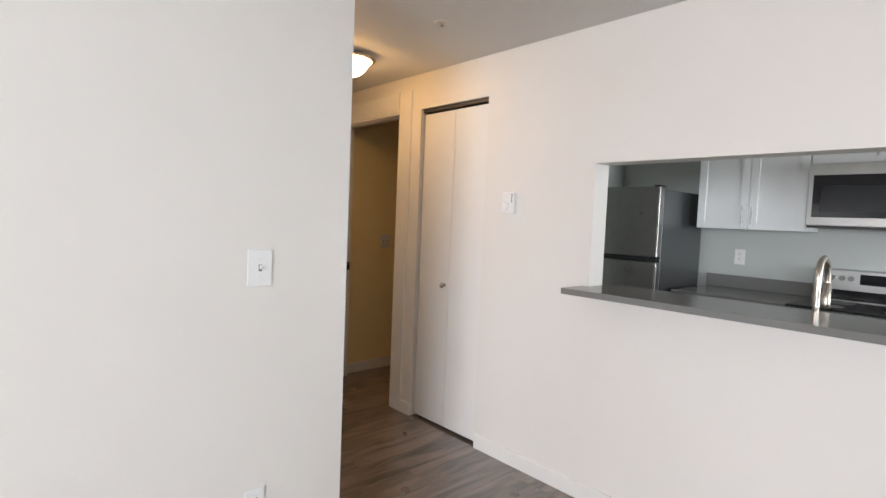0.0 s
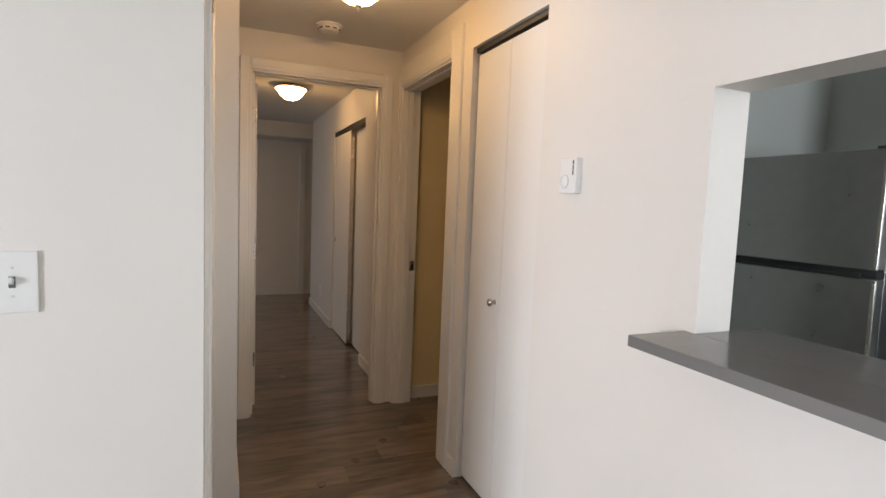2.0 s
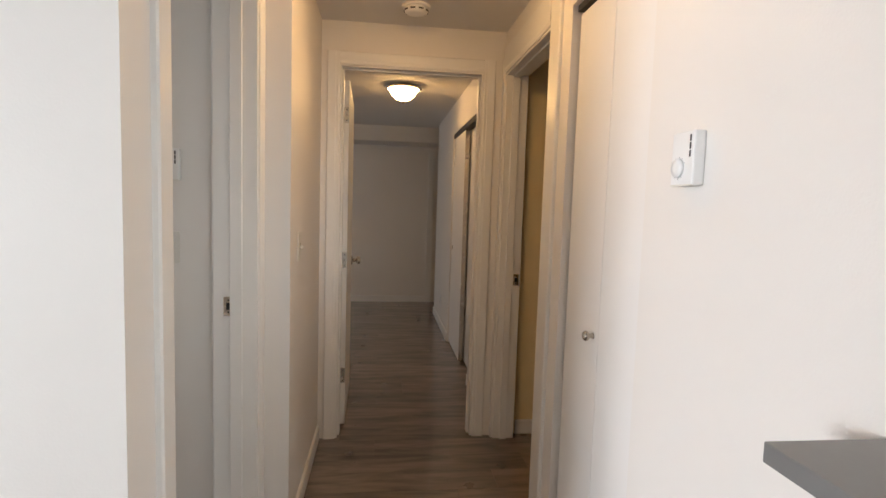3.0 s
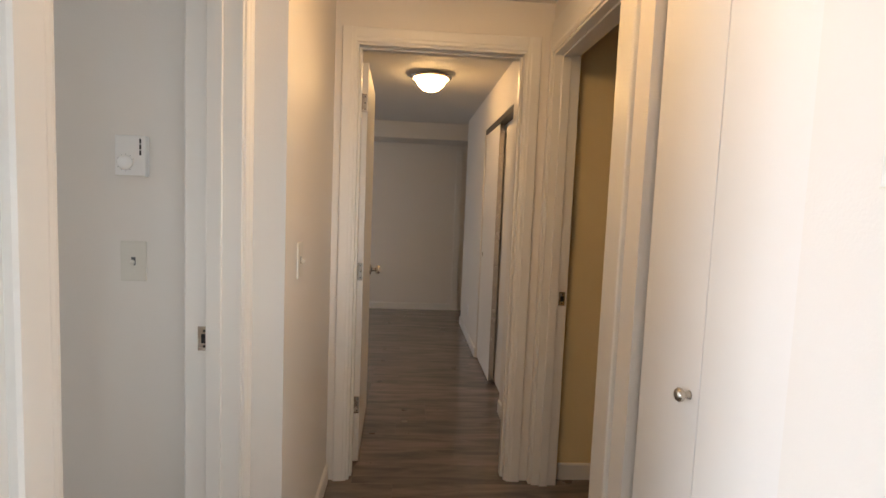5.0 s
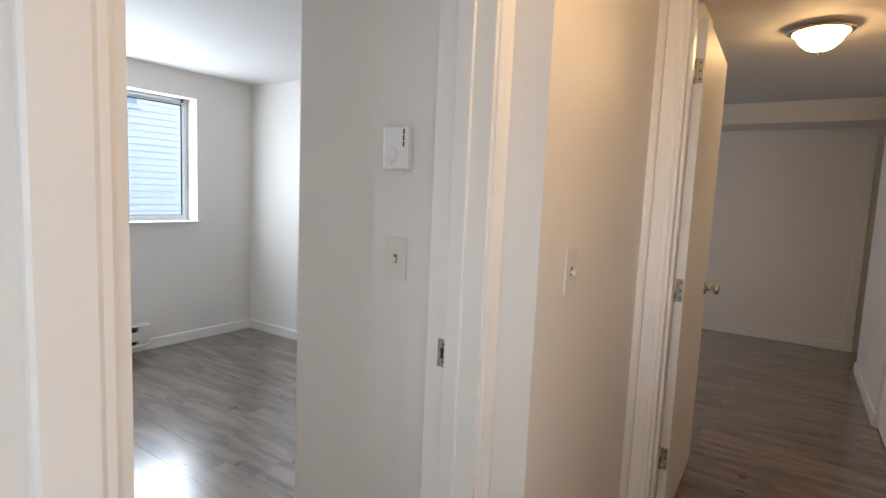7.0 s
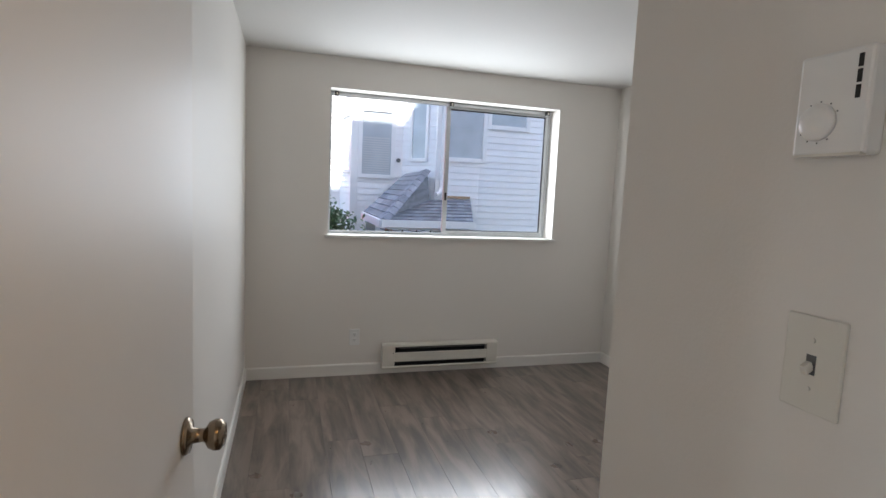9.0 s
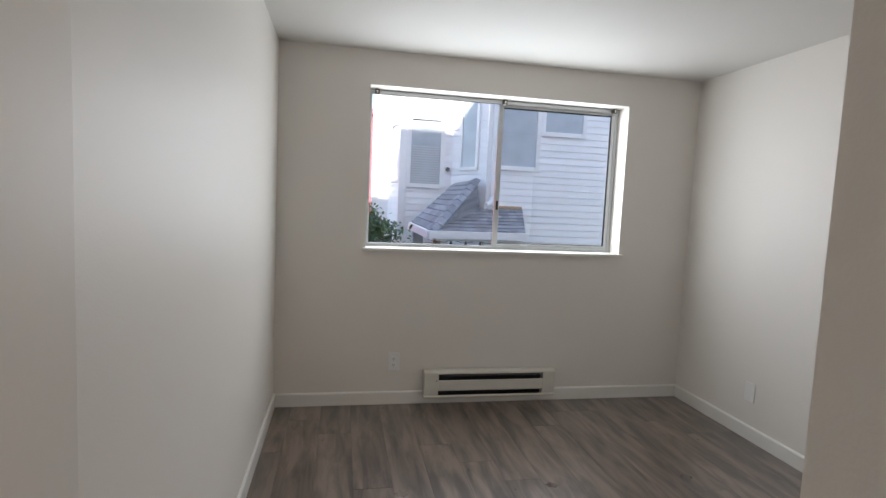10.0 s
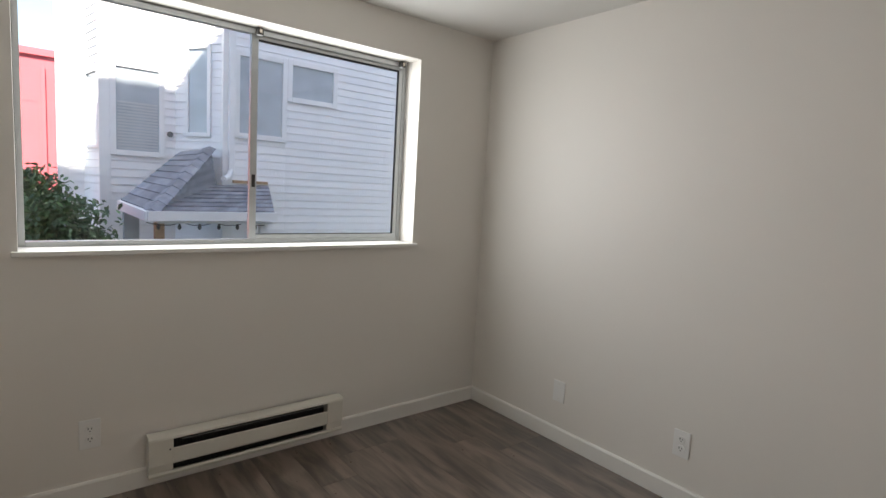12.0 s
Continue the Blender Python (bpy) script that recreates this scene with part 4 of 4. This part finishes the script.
part("cable", tube([(-8.32, 3.9 + i * 0.15, 0.675 - 0.05 * math.sin(i * 1.05) ** 2) for i in range(12)], 0.006), DARKM, lights)
for i in range(6):
    y = 4.05 + i * 0.27
    part("bulb", lathe(bmesh.new(), [(0.008, -0.09), (0.028, -0.06), (0.02, -0.025), (0.012, 0.0)], 12, Matrix.Translation((-8.32, y, 0.66))), DARKM, lights)

red = thing("red_building", "tall red apartment block farther down the street", "apartment building", (-22, 2.0, -1.7))
part("wall", box(-26, -20, -8, 4.5, -1.7, 4.6), REDB, red)
part("roof", box(-26.1, -19.9, -8.1, 4.6, 4.6, 4.8), REDB, red)
for z in (0.3, 2.7):
    for y in (-0.4, 1.65):
        w = part("window", box(-20.05, -19.96, y, y + 0.75, z, z + 1.2), PANE, red)
        part("frame", box(-19.96, -19.93, y - 0.08, y + 0.83, z + 1.2, z + 1.3), SIDB, w)
        part("sill", box(-19.96, -19.92, y - 0.08, y + 0.83, z - 0.1, z), SIDB, w)
part("drainpipe", box(-20.0, -19.9, 3.08, 3.18, -1.7, 4.3), REDB, red)


def bush(x, y, z0, high, wide, seed, label):
    """Stems with many small leaves in an uneven crown."""
    rnd = random.Random(seed)
    b = thing("bush", label, "bush", (x, y, z0), group="garden bushes")
    for i in range(5):
        a = rnd.uniform(0, 6.28)
        part("stem", tube([(0, 0, 0), (0.2 * math.cos(a), 0.2 * math.sin(a), high * 0.4), (wide * 0.5 * math.cos(a), wide * 0.5 * math.sin(a), high * 0.85)], 0.018), BARK, b, local=True)
    verts, faces = [], []
    clumps = []
    for i in range(105):
        a, r, h = rnd.uniform(0, 6.28), wide * math.sqrt(rnd.random()), rnd.uniform(0.25, 1.0)
        r *= 1.1 - 0.55 * h
        clumps.append(Vector((r * math.cos(a), r * math.sin(a), h * high + rnd.uniform(-0.08, 0.12))))
    for c in clumps:
        for k in range(60):
            p = c + Vector((rnd.gauss(0, 0.13), rnd.gauss(0, 0.13), rnd.gauss(0, 0.11)))
            e = Euler((rnd.uniform(-1.1, 1.1), rnd.uniform(-1.1, 1.1), rnd.uniform(0, 6.28))).to_matrix()
            s = rnd.uniform(0.035, 0.06)
            n = len(verts)
            for q in ((-1, 0, 0), (-0.25, -0.5, 0.12), (0.5, -0.35, 0.08), (1.1, 0, -0.1), (0.5, 0.35, 0.08), (-0.25, 0.5, 0.12)):
                verts.append(tuple(p + e @ (Vector(q) * s)))
            faces.append((n, n + 1, n + 2, n + 3))
            faces.append((n, n + 3, n + 4, n + 5))
    me = bpy.data.meshes.new("leaves")
    me.from_pydata(verts, [], faces)
    me.materials.append(LEAF)
    lv = new("leaves", me)
    lv.parent = b
    lv["kind"] = "stuff"


bush(-8.5, 3.02, -1.7, 2.58, 0.6, 3, "leafy green garden bush below the window")
bush(-9.6, 2.6, -1.7, 2.78, 0.46, 7, "taller leafy bush behind the first")

# ---- floor planks ----
WIDE, LONG = 0.182, 1.22


def plank_mesh(length):
    bm = bmesh.new()
    g = 0.0002
    bx(bm, g, length - g, g, WIDE - g, -0.006, 0.0)
    for v in bm.verts:
        if v.co.z > -0.001:
            v.co.x += 0.0004 * (1 if v.co.x < length / 2 else -1)
            v.co.y += 0.0004 * (1 if v.co.y < WIDE / 2 else -1)
    return mesh_of("plank", bm, PLANK)


cache = {}
rnd = random.Random(11)
spans = []
y = 0.3
row = 0
while y < 8.065:
    x = -2.53 - rnd.choice((0.0, 0.2, 0.4, 0.61, 0.8, 1.0))
    right = 2.95 if y > 2.7 else 2.235
    while x < right:
        a, b = max(x, -2.53), min(x + LONG, right)
        if b - a > 0.05 and not (y < 1.6 and b < 0.3):
            key = round(b - a, 3)
            if key not in cache:
                cache[key] = plank_mesh(b - a)
            ob = new("plank", cache[key])
            ob.parent = floor
            ob.location = (a, y, 0)
        x += LONG
    y += WIDE

# floor boards farther from the walk, joined
verts, faces = [], []
y = -3.18
while y < 0.3 - WIDE * 0.5 or y < 2.6:
    top = y + WIDE
    runs = [(-5.0, 0.3), (2.36, 4.52)] if y >= 0.3 - 0.01 else [(-5.0, 4.52)]
    if y > 1.6:
        runs = [(2.36, 4.52)]
    for lo, hi in runs:
        x = lo - rnd.random() * LONG
        while x < hi:
            a, c = max(x, lo) + 0.0006, min(x + LONG, hi) - 0.0006
            if c - a > 0.02:
                n = len(verts)
                verts += [(a, y + 0.0006, -0.001), (c, y + 0.0006, -0.001), (c, top - 0.0006, -0.001), (a, top - 0.0006, -0.001),
                          (a, y + 0.0006, -0.006), (c, y + 0.0006, -0.006), (c, top - 0.0006, -0.006), (a, top - 0.0006, -0.006)]
                faces += [(n, n + 1, n + 2, n + 3), (n, n + 4, n + 5, n + 1), (n + 1, n + 5, n + 6, n + 2), (n + 2, n + 6, n + 7, n + 3), (n + 3, n + 7, n + 4, n)]
            x += LONG
    y += WIDE
me = bpy.data.meshes.new("plank_rest")
me.from_pydata(verts, [], faces)
me.materials.append(PLANK)
rest = new("plank_rest", me)
rest.parent = floor
tagged(rest, kind="stuff")
